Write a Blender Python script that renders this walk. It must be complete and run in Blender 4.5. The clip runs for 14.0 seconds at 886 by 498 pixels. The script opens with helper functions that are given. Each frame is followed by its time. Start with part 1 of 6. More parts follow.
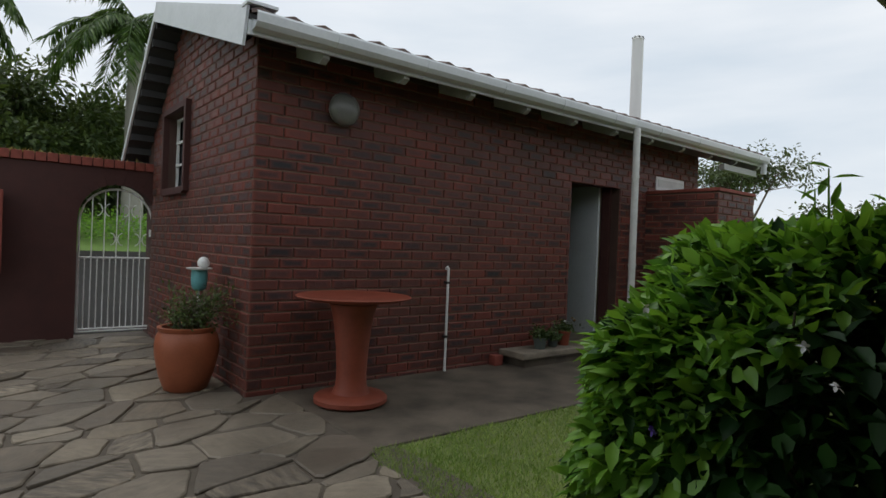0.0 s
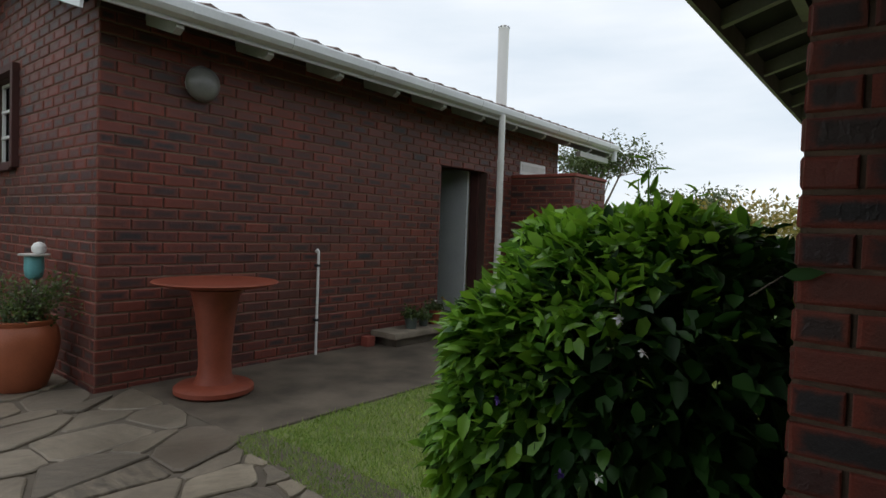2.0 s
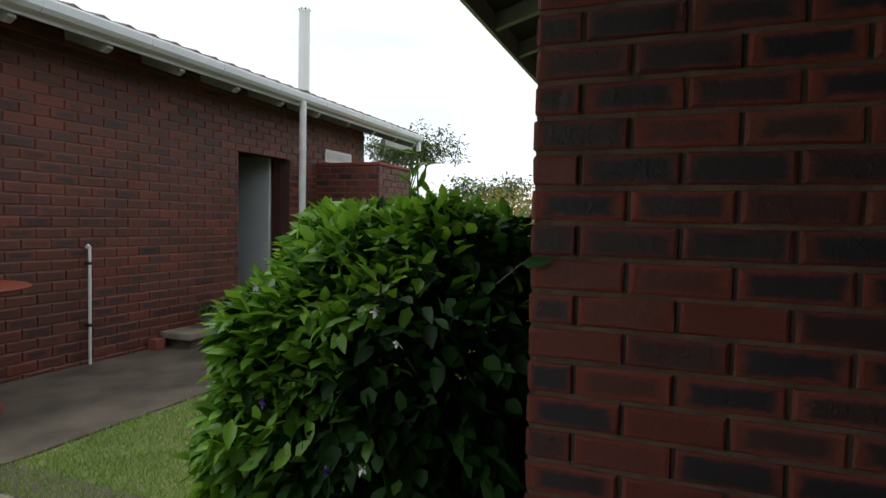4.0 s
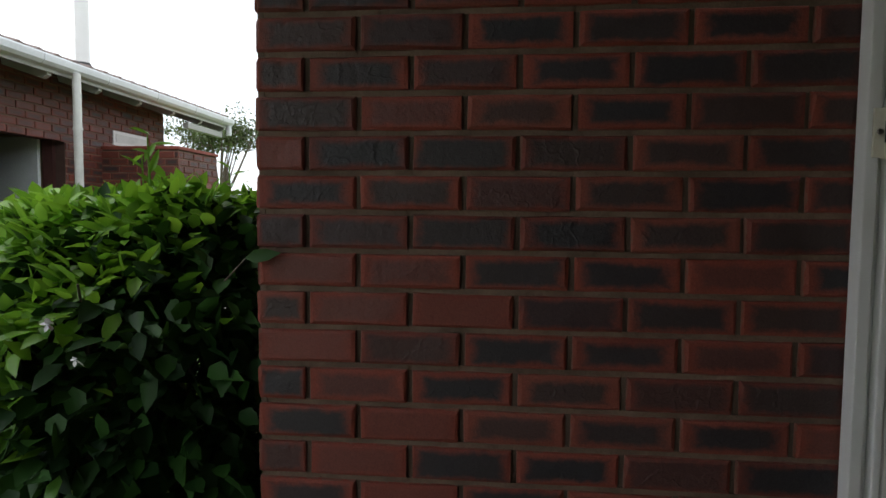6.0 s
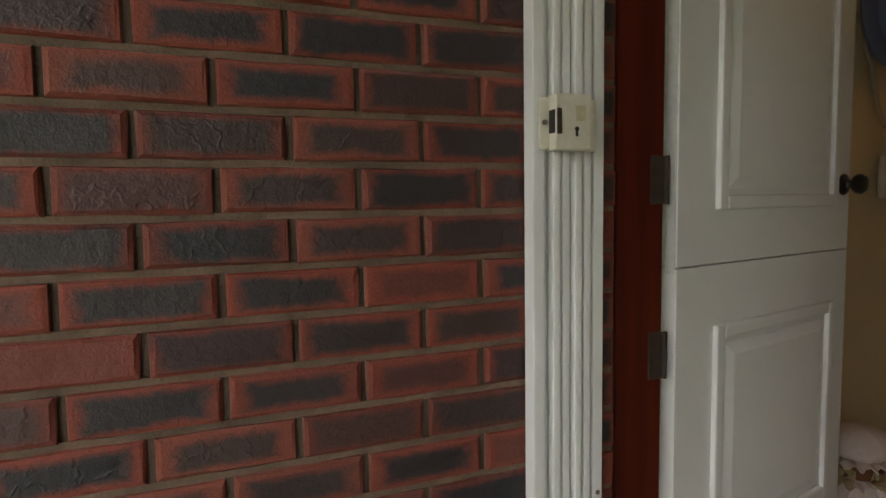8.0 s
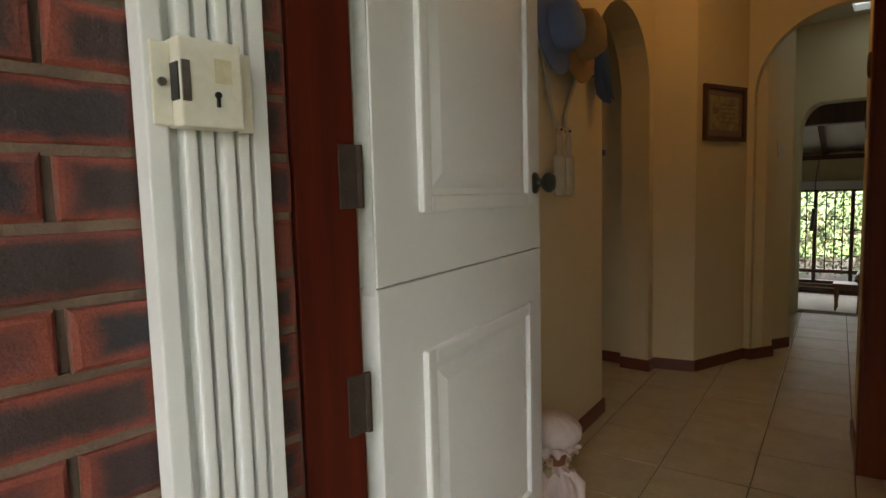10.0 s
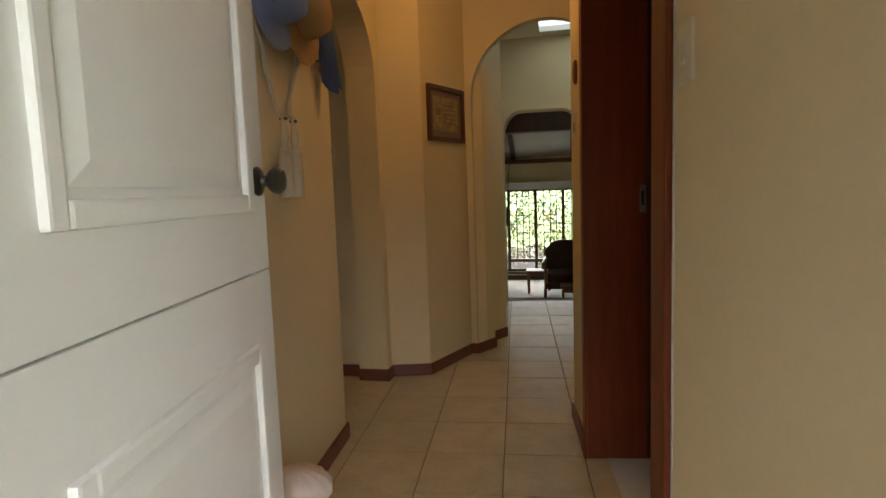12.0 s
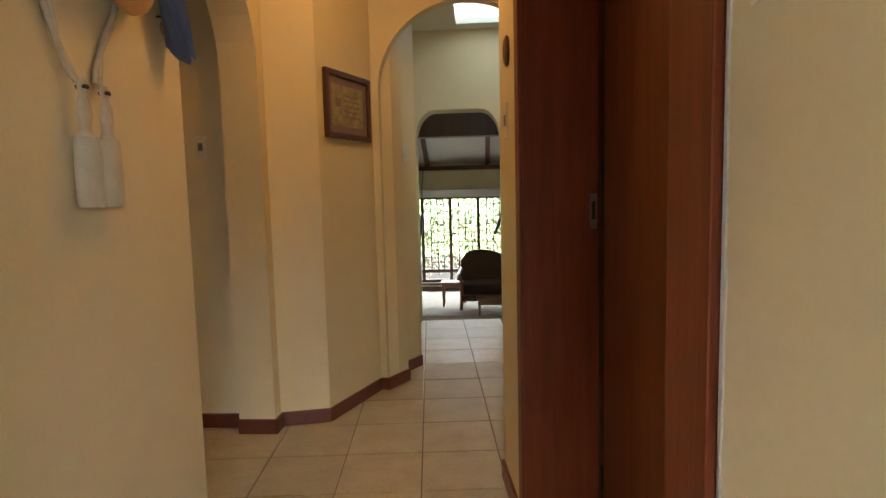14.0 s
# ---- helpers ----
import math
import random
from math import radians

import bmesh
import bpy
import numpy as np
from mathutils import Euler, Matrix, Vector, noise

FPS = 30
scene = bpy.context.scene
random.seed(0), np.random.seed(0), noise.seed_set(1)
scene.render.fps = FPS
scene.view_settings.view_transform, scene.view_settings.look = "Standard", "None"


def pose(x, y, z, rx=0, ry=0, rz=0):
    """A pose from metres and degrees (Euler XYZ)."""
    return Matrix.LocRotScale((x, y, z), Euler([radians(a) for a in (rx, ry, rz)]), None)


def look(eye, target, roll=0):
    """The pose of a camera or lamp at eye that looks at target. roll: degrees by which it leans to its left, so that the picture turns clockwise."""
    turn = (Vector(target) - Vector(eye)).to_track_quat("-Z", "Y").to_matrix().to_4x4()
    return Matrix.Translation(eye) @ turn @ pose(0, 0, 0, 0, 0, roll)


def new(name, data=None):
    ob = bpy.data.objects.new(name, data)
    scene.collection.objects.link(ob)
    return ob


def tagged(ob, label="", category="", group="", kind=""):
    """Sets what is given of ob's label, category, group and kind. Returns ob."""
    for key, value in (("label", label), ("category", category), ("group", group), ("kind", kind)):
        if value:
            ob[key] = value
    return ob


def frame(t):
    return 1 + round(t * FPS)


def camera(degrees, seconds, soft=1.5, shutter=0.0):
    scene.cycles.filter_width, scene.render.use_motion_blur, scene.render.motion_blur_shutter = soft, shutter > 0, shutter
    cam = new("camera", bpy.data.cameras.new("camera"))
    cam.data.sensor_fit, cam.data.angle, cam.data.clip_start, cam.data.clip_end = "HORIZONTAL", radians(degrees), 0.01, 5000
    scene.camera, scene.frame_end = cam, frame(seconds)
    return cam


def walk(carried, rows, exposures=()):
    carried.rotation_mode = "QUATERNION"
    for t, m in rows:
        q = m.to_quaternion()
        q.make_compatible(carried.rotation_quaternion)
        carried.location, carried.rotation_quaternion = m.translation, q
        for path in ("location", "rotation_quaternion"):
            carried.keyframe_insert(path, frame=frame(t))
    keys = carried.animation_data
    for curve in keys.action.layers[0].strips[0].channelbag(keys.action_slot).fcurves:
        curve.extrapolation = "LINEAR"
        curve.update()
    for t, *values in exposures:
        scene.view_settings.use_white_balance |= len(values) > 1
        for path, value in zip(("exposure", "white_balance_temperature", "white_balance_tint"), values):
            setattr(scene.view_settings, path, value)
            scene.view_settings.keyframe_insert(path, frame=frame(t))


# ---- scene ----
cam = camera(74.8, 14.0)

PATH = [
    (0, (-0.049, -0.089, 1.161), (1.199, 1.474, 1.147), 2.2),
    (0.5, (-0.043, -0.116, 1.168), (1.275, 1.388, 1.14), 2.1),
    (1, (-0.044, -0.129, 1.171), (1.345, 1.309, 1.128), 2.1),
    (1.5, (-0.037, -0.156, 1.172), (1.428, 1.205, 1.113), 2.0),
    (2, (-0.042, -0.159, 1.175), (1.508, 1.104, 1.111), 2.0),
    (2.5, (-0.032, -0.187, 1.178), (1.614, 0.948, 1.109), 1.7),
    (3, (-0.011, -0.207, 1.186), (1.723, 0.786, 1.11), 1.4),
    (5.5, (0.181, -0.426, 1.203), (2.149, -0.09, 1.088), 0.8),
    (6, (0.23, -0.484, 1.201), (2.218, -0.3, 1.08), 0.5),
    (6.5, (0.259, -0.543, 1.206), (2.255, -0.567, 1.082), 0.2),
    (7, (0.322, -0.583, 1.22), (2.299, -0.841, 1.053), -0.1),
    (7.5, (0.402, -0.609, 1.219), (2.335, -1.098, 1.054), -0.5),
    (10, (0.741, -0.912, 1.228), (2.056, -2.407, 1.043), -1.5),
    (10.5, (0.781, -1.0, 1.234), (1.919, -2.634, 1.041), -1.5),
    (11, (0.854, -1.081, 1.241), (1.773, -2.847, 1.045), -1.8),
    (11.5, (0.931, -1.158, 1.234), (1.62, -3.025, 1.033), -2.0),
    (12, (0.967, -1.252, 1.227), (1.461, -3.179, 1.02), -2.0),
    (12.5, (0.986, -1.399, 1.219), (1.351, -3.354, 1.01), -1.9),
    (13, (1.006, -1.565, 1.228), (1.293, -3.533, 1.018), -1.8),
    (13.5, (1.02, -1.696, 1.225), (1.256, -3.672, 1.023), -1.6),
    (14, (1.056, -1.864, 1.227), (1.258, -3.845, 1.036), -1.4),
]
EXPOSURES = [(0, -0.1, 6500, 10), (1.5, 0.0, 6500, 10), (3, 0.22, 6500, 10), (5.5, 0.75, 6550, 10), (6.5, 1.15, 6700, 10), (7.5, 1.98, 7150, 10),
             (10, 2.93, 7100, 10), (11, 3.42, 6900, 10), (12.5, 3.9, 6950, 10), (13.5, 4.3, 6650, 10), (14, 4.55, 6600, 10)]
walk(cam, [(t, look(eye, target, roll)) for t, eye, target, roll in PATH], EXPOSURES)

# ---- light ----
world = bpy.data.worlds.new("overcast_sky")
scene.world = world
world.use_nodes = True
wn, wl = world.node_tree.nodes, world.node_tree.links
wn.clear()
w_out = wn.new("ShaderNodeOutputWorld")
w_bg = wn.new("ShaderNodeBackground")
w_sky = wn.new("ShaderNodeTexSky")
w_sky.sky_type, w_sky.sun_disc = "NISHITA", False
w_sky.sun_elevation, w_sky.sun_rotation = radians(71), radians(-17)
w_co = wn.new("ShaderNodeTexCoord")
w_map = wn.new("ShaderNodeMapping")
w_map.inputs["Scale"].default_value = (1.0, 1.0, 5.0)
w_noise = wn.new("ShaderNodeTexNoise")
w_noise.inputs["Scale"].default_value, w_noise.inputs["Detail"].default_value = 1.6, 6
w_ramp = wn.new("ShaderNodeValToRGB")
w_ramp.color_ramp.elements[0].position, w_ramp.color_ramp.elements[0].color = 0.3, (7.4, 8.3, 9.2, 1)
w_ramp.color_ramp.elements[1].position, w_ramp.color_ramp.elements[1].color = 0.66, (10.4, 10.7, 11.0, 1)
w_mix = wn.new("ShaderNodeMix")
w_mix.data_type = "RGBA"
w_mix.inputs["Factor"].default_value = 0.92
wl.new(w_co.outputs["Generated"], w_map.inputs["Vector"])
wl.new(w_map.outputs["Vector"], w_noise.inputs["Vector"])
wl.new(w_noise.outputs["Fac"], w_ramp.inputs["Fac"])
wl.new(w_sky.outputs["Color"], w_mix.inputs["A"])
wl.new(w_ramp.outputs["Color"], w_mix.inputs["B"])
wl.new(w_mix.outputs["Result"], w_bg.inputs["Color"])
wl.new(w_bg.outputs["Background"], w_out.inputs["Surface"])
w_bg.inputs["Strength"].default_value = 0.1

sun = new("sun", bpy.data.lights.new("sun", "SUN"))
sun.data.energy, sun.data.angle, sun.data.color = 0.6, radians(25), (1.0, 0.97, 0.93)
sun.matrix_world = look((0, 0, 20), (2.0, -6.5, 0))


# ---- materials ----
def nodes_of(name, rough=0.6, metal=0.0, spec=0.5):
    m = bpy.data.materials.new(name)
    m.use_nodes = True
    n, l = m.node_tree.nodes, m.node_tree.links
    b = n["Principled BSDF"]
    b.inputs["Roughness"].default_value, b.inputs["Metallic"].default_value = rough, metal
    b.inputs["Specular IOR Level"].default_value = spec
    return m, n, l, b


def noise_node(n, l, co, scale, detail=4, rough=0.55):
    t = n.new("ShaderNodeTexNoise")
    t.inputs["Scale"].default_value, t.inputs["Detail"].default_value, t.inputs["Roughness"].default_value = scale, detail, rough
    l.new(co, t.inputs["Vector"])
    return t.outputs["Fac"]


def ramp_node(n, l, fac, stops):
    r = n.new("ShaderNodeValToRGB")
    e = r.color_ramp.elements
    while len(e) < len(stops):
        e.new(0.5)
    for k, (p, c) in zip(e, stops):
        k.position, k.color = p, (*c, 1)
    l.new(fac, r.inputs["Fac"])
    return r.outputs["Color"]


def mix_node(n, l, fac, a, b, mode="MIX"):
    x = n.new("ShaderNodeMix")
    x.data_type, x.blend_type = "RGBA", mode
    for key, v in (("Factor", fac), ("A", a), ("B", b)):
        if isinstance(v, (int, float)):
            x.inputs[key].default_value = v
        elif isinstance(v, tuple):
            x.inputs[key].default_value = (*v, 1)
        else:
            l.new(v, x.inputs[key])
    return x.outputs["Result"]


def math_node(n, l, op, a, b=0.0, clamp=False):
    x = n.new("ShaderNodeMath")
    x.operation, x.use_clamp = op, clamp
    for i, v in enumerate((a, b)):
        if isinstance(v, (int, float)):
            x.inputs[i].default_value = v
        else:
            l.new(v, x.inputs[i])
    return x.outputs[0]


def bump_node(n, l, height, b, strength=0.3, distance=0.01):
    x = n.new("ShaderNodeBump")
    x.inputs["Strength"].default_value, x.inputs["Distance"].default_value = strength, distance
    l.new(height, x.inputs["Height"])
    l.new(x.outputs["Normal"], b.inputs["Normal"])


def plain(name, c, dark=0.75, scale=9.0, fine=120.0, rough=0.6, bump=0.15, metal=0.0, spec=0.5, blotch=0.5, grain=0.18):
    """A surface of colour c with large blotches and a fine grain."""
    m, n, l, b = nodes_of(name, rough, metal, spec)
    co = n.new("ShaderNodeTexCoord").outputs["Object"]
    big, small = noise_node(n, l, co, scale), noise_node(n, l, co, fine, 3)
    d = tuple(v * dark for v in c)
    col = mix_node(n, l, math_node(n, l, "MULTIPLY", ramp_node(n, l, big, [(0.35, (0, 0, 0)), (0.68, (1, 1, 1))]), blotch), c, d)
    col = mix_node(n, l, grain, col, ramp_node(n, l, small, [(0.3, (0.25, 0.25, 0.25)), (0.7, (0.75, 0.75, 0.75))]), "OVERLAY")
    l.new(col, b.inputs["Base Color"])
    if bump:
        bump_node(n, l, small, b, bump, 0.004)
    return m


def random_piece(n, l):
    """One number a piece, for separate and joined pieces alike."""
    a = n.new("ShaderNodeObjectInfo").outputs["Random"]
    g = n.new("ShaderNodeNewGeometry").outputs["Random Per Island"]
    return math_node(n, l, "FRACT", math_node(n, l, "ADD", a, g))


def brick_material(name="face_brick", inner=-0.003, outer=0.019, flash=1.0):
    """Flashed face brick: red arrises, a blue-black smoky heart, by the piece's own face coordinates."""
    m, n, l, b = nodes_of(name, 0.72, 0, 0.4)
    tc = n.new("ShaderNodeTexCoord")
    geo = n.new("ShaderNodeNewGeometry").outputs["Position"]
    sep = n.new("ShaderNodeSeparateXYZ")
    l.new(tc.outputs["UV"], sep.inputs[0])
    u, v = sep.outputs[0], sep.outputs[1]
    du = math_node(n, l, "MULTIPLY", math_node(n, l, "MINIMUM", u, math_node(n, l, "SUBTRACT", 1.0, u)), 0.222)
    dv = math_node(n, l, "MULTIPLY", math_node(n, l, "MINIMUM", v, math_node(n, l, "SUBTRACT", 1.0, v)), 0.076)
    rim = math_node(n, l, "MINIMUM", du, dv)
    d = math_node(n, l, "MINIMUM", math_node(n, l, "MULTIPLY", du, 0.62), math_node(n, l, "MULTIPLY", dv, 1.15))
    r = random_piece(n, l)
    slow, wob, fine = noise_node(n, l, geo, 13, 3), noise_node(n, l, geo, 46, 4), noise_node(n, l, geo, 260, 4)
    broad = noise_node(n, l, geo, 1.7, 3)
    d = math_node(n, l, "ADD", d, math_node(n, l, "MULTIPLY", math_node(n, l, "SUBTRACT", wob, 0.5), 0.018))
    d = math_node(n, l, "ADD", d, math_node(n, l, "MULTIPLY", math_node(n, l, "SUBTRACT", slow, 0.5), 0.026))
    d = math_node(n, l, "SUBTRACT", d, math_node(n, l, "MULTIPLY", math_node(n, l, "FRACT", math_node(n, l, "MULTIPLY", r, 7.3)), 0.010))
    heart = n.new("ShaderNodeMapRange")
    heart.interpolation_type = "SMOOTHSTEP"
    heart.inputs["From Min"].default_value, heart.inputs["From Max"].default_value = inner, outer
    l.new(d, heart.inputs["Value"])
    keep = ramp_node(n, l, r, [(0.0, (0.15, 0.15, 0.15)), (0.06, (0.40, 0.40, 0.40)), (0.18, (0.82, 0.82, 0.82)), (0.5, (0.95, 0.95, 0.95)), (1.0, (0.98, 0.98, 0.98))])
    if flash < 1.0:
        keep = ramp_node(n, l, r, [(0.0, (0.35, 0.35, 0.35)), (0.35, (0.6, 0.6, 0.6)), (0.7, (0.8, 0.8, 0.8)), (1.0, (1, 1, 1))])
    red = ramp_node(n, l, math_node(n, l, "FRACT", math_node(n, l, "MULTIPLY", r, 3.7)),
                    [(0.0, (0.215, 0.047, 0.030)), (0.4, (0.255, 0.058, 0.037)), (0.7, (0.165, 0.041, 0.029)), (1.0, (0.230, 0.062, 0.041))])
    dark = ramp_node(n, l, math_node(n, l, "FRACT", math_node(n, l, "MULTIPLY", r, 11.1)),
                     [(0.0, (0.020, 0.023, 0.027)), (0.6, (0.028, 0.029, 0.032)), (1.0, (0.046, 0.032, 0.030))])
    col = mix_node(n, l, math_node(n, l, "MULTIPLY", heart.outputs[0], keep), red, dark)
    col = mix_node(n, l, 0.3, col, ramp_node(n, l, fine, [(0.3, (0.2, 0.2, 0.2)), (0.72, (0.8, 0.8, 0.8))]), "OVERLAY")
    # soot and weather over many bricks at once
    col = mix_node(n, l, math_node(n, l, "MULTIPLY", ramp_node(n, l, broad, [(0.45, (0, 0, 0)), (0.72, (1, 1, 1))]), 0.4), col, (0.055, 0.030, 0.024))
    # smeared mortar along the arrises
    smear = math_node(n, l, "MULTIPLY", math_node(n, l, "LESS_THAN", math_node(n, l, "ADD", rim, math_node(n, l, "MULTIPLY", wob, 0.010)), 0.0062), 0.55)
    col = mix_node(n, l, smear, col, (0.17, 0.105, 0.075))
    l.new(col, b.inputs["Base Color"])
    l.new(ramp_node(n, l, heart.outputs[0], [(0.0, (0.74, 0.74, 0.74)), (1.0, (0.46, 0.46, 0.46))]), b.inputs["Roughness"])
    # creases and dents pressed into some of the faces
    crease = ramp_node(n, l, math_node(n, l, "ABSOLUTE", math_node(n, l, "SUBTRACT", slow, 0.52)), [(0.0, (1, 1, 1)), (0.03, (0, 0, 0))])
    some = math_node(n, l, "GREATER_THAN", math_node(n, l, "FRACT", math_node(n, l, "MULTIPLY", r, 5.3)), 0.74)
    crease = math_node(n, l, "MULTIPLY", math_node(n, l, "MULTIPLY", crease, some), math_node(n, l, "MULTIPLY", heart.outputs[0], 0.34))
    hgt = math_node(n, l, "ADD", math_node(n, l, "MULTIPLY", wob, 1.3), math_node(n, l, "MULTIPLY", fine, 0.4))
    bump_node(n, l, math_node(n, l, "ADD", hgt, crease), b, 0.6, 0.005)
    return m


def leaf_material(name, lo, hi, rough=0.42, thin=0.34, spec=0.4):
    m, n, l, b = nodes_of(name, rough, 0, spec)
    g = n.new("ShaderNodeNewGeometry")
    big = noise_node(n, l, g.outputs["Position"], 3.5, 2)
    f = math_node(n, l, "ADD", math_node(n, l, "MULTIPLY", g.outputs["Random Per Island"], 0.6), math_node(n, l, "MULTIPLY", big, 0.45))
    col = ramp_node(n, l, f, [(0.1, lo), (0.55, tuple((a + c) / 2.3 for a, c in zip(lo, hi))), (0.95, hi)])
    l.new(col, b.inputs["Base Color"])
    thru = n.new("ShaderNodeBsdfTranslucent")
    l.new(mix_node(n, l, 1.0, col, (1.35, 1.25, 0.7), "MULTIPLY"), thru.inputs["Color"])
    both = n.new("ShaderNodeMixShader")
    both.inputs[0].default_value = thin
    l.new(b.outputs[0], both.inputs[1])
    l.new(thru.outputs[0], both.inputs[2])
    l.new(both.outputs[0], n["Material Output"].inputs["Surface"])
    return m


def stone_material():
    """Split slate: every slab with its own tone and its own direction of cleft ridges, damp in places."""
    m, n, l, b = nodes_of("slate_flagstone", 0.5, 0, 0.38)
    co = n.new("ShaderNodeNewGeometry").outputs["Position"]
    r = random_piece(n, l)
    turn = n.new("ShaderNodeVectorRotate")
    turn.rotation_type = "Z_AXIS"
    l.new(co, turn.inputs["Vector"])
    l.new(math_node(n, l, "MULTIPLY", r, 23.0), turn.inputs["Angle"])
    mp = n.new("ShaderNodeMapping")
    mp.inputs["Scale"].default_value = (1.0, 4.2, 1.0)
    l.new(turn.outputs[0], mp.inputs["Vector"])
    big, streak = noise_node(n, l, co, 1.1, 4), noise_node(n, l, mp.outputs[0], 7, 7, 0.68)
    mid, fine = noise_node(n, l, co, 14, 6, 0.65), noise_node(n, l, mp.outputs[0], 55, 4)
    base = ramp_node(n, l, r, [(0.0, (0.15, 0.12, 0.09)), (0.25, (0.32, 0.265, 0.19)), (0.45, (0.20, 0.168, 0.13)), (0.65, (0.28, 0.235, 0.175)), (0.85, (0.44, 0.37, 0.27)), (1.0, (0.15, 0.125, 0.095))])
    rough_one = ramp_node(n, l, math_node(n, l, "FRACT", math_node(n, l, "MULTIPLY", r, 5.7)), [(0.45, (0.3, 0.3, 0.3)), (0.8, (0.95, 0.95, 0.95))])
    col = mix_node(n, l, math_node(n, l, "MULTIPLY", ramp_node(n, l, streak, [(0.38, (0, 0, 0)), (0.66, (1, 1, 1))]), rough_one), base, (0.07, 0.058, 0.046))
    col = mix_node(n, l, math_node(n, l, "MULTIPLY", ramp_node(n, l, mid, [(0.45, (0, 0, 0)), (0.75, (1, 1, 1))]), 0.45), col, (0.09, 0.078, 0.06))
    damp = ramp_node(n, l, big, [(0.42, (0, 0, 0)), (0.62, (1, 1, 1))])
    col = mix_node(n, l, math_node(n, l, "MULTIPLY", damp, 0.42), col, (0.062, 0.052, 0.04))
    l.new(col, b.inputs["Base Color"])
    l.new(ramp_node(n, l, damp, [(0.0, (0.6, 0.6, 0.6)), (1.0, (0.36, 0.36, 0.36))]), b.inputs["Roughness"])
    hgt = math_node(n, l, "ADD", math_node(n, l, "MULTIPLY", streak, math_node(n, l, "MULTIPLY", rough_one, 1.6)), math_node(n, l, "MULTIPLY", fine, 0.3))
    bump_node(n, l, hgt, b, 0.7, 0.014)
    return m


def wood_material(name, a, c, rough=0.4, axis=2, scale=1.0, spec=0.5):
    m, n, l, b = nodes_of(name, rough, 0, spec)
    co = n.new("ShaderNodeNewGeometry").outputs["Position"]
    mp = n.new("ShaderNodeMapping")
    s = [22 * scale] * 3
    s[axis] = 1.2 * scale
    mp.inputs["Scale"].default_value = s
    l.new(co, mp.inputs["Vector"])
    g1, g2 = noise_node(n, l, mp.outputs[0], 1.0, 5), noise_node(n, l, mp.outputs[0], 6.0, 3)
    blot = noise_node(n, l, co, 2.5, 3)
    f = math_node(n, l, "ADD", math_node(n, l, "MULTIPLY", g1, 0.6), math_node(n, l, "MULTIPLY", g2, 0.25))
    f = math_node(n, l, "ADD", f, math_node(n, l, "MULTIPLY", blot, 0.2))
    l.new(ramp_node(n, l, f, [(0.3, a), (0.75, c)]), b.inputs["Base Color"])
    bump_node(n, l, g2, b, 0.12, 0.003)
    return m


def glass_material(name, rough=0.02):
    m, n, l, b = nodes_of(name, rough, 0, 0.5)
    b.inputs["Transmission Weight"].default_value = 1.0
    b.inputs["IOR"].default_value = 1.45
    return m


def tile_material():
    m, n, l, b = nodes_of("ceramic_floor_tile", 0.32, 0, 0.5)
    co = n.new("ShaderNodeNewGeometry").outputs["Position"]
    r = random_piece(n, l)
    big, fine = noise_node(n, l, co, 7, 5, 0.6), noise_node(n, l, co, 60, 3)
    base = ramp_node(n, l, r, [(0.0, (0.50, 0.415, 0.268)), (1.0, (0.60, 0.502, 0.338))])
    col = mix_node(n, l, math_node(n, l, "MULTIPLY", ramp_node(n, l, big, [(0.38, (0, 0, 0)), (0.7, (1, 1, 1))]), 0.5), base, (0.365, 0.277, 0.158))
    l.new(mix_node(n, l, 0.15, col, fine, "OVERLAY"), b.inputs["Base Color"])
    bump_node(n, l, big, b, 0.08, 0.004)
    return m


def lit(name, c, strength):
    m, n, l, b = nodes_of(name, 0.5)
    b.inputs["Base Color"].default_value = (*c, 1)
    b.inputs["Emission Color"].default_value = (*c, 1)
    b.inputs["Emission Strength"].default_value = strength
    return m


BRICK = brick_material()
OLDBRICK = brick_material("weathered_brick", -0.022, 0.034, 0.5)
MORTAR = plain("stained_mortar", (0.085, 0.046, 0.036), 0.6, 6, 150, 0.9, 0.5)
PALESTONE = plain("worn_pale_stone", (0.27, 0.225, 0.17), 0.45, 6, 60, 0.7, 0.5, blotch=0.8)
BEDJOINT = plain("brown_bed_joint", (0.20, 0.135, 0.095), 0.5, 9, 150, 0.9, 0.7, blotch=0.9)
MORTAR_DARK = plain("brown_mortar", (0.115, 0.078, 0.058), 0.6, 8, 150, 0.9, 0.6)
MAROON = plain("maroon_painted_brick", (0.066, 0.020, 0.016), 0.6, 5, 90, 0.7, 0.35)
COPING = plain("red_brick_on_edge", (0.27, 0.065, 0.045), 0.55, 12, 120, 0.75, 0.4)
WHITE = plain("white_gloss_paint", (0.78, 0.78, 0.76), 0.88, 3, 50, 0.36, 0.03, blotch=0.4, grain=0.05)
WHITE_WORN = plain("weathered_white_paint", (0.66, 0.66, 0.63), 0.72, 7, 60, 0.5, 0.12)
GUTTER_W = plain("white_gutter_aluminium", (0.72, 0.75, 0.77), 0.82, 3, 40, 0.35, 0.05)
DOORGREY = plain("pale_grey_door_paint", (0.62, 0.66, 0.66), 0.85, 4, 60, 0.45, 0.06)
CREAM = plain("cream_wall_paint", (0.75, 0.640, 0.405), 0.9, 1.6, 60, 0.55, 0.045, spec=0.35, grain=0.05)
CEILING = plain("white_ceiling_paint", (0.78, 0.76, 0.70), 0.9, 2, 80, 0.7, 0.05, spec=0.2, grain=0.06)
TERRA = plain("terracotta_glaze", (0.34, 0.095, 0.04), 0.62, 6, 90, 0.5, 0.25)
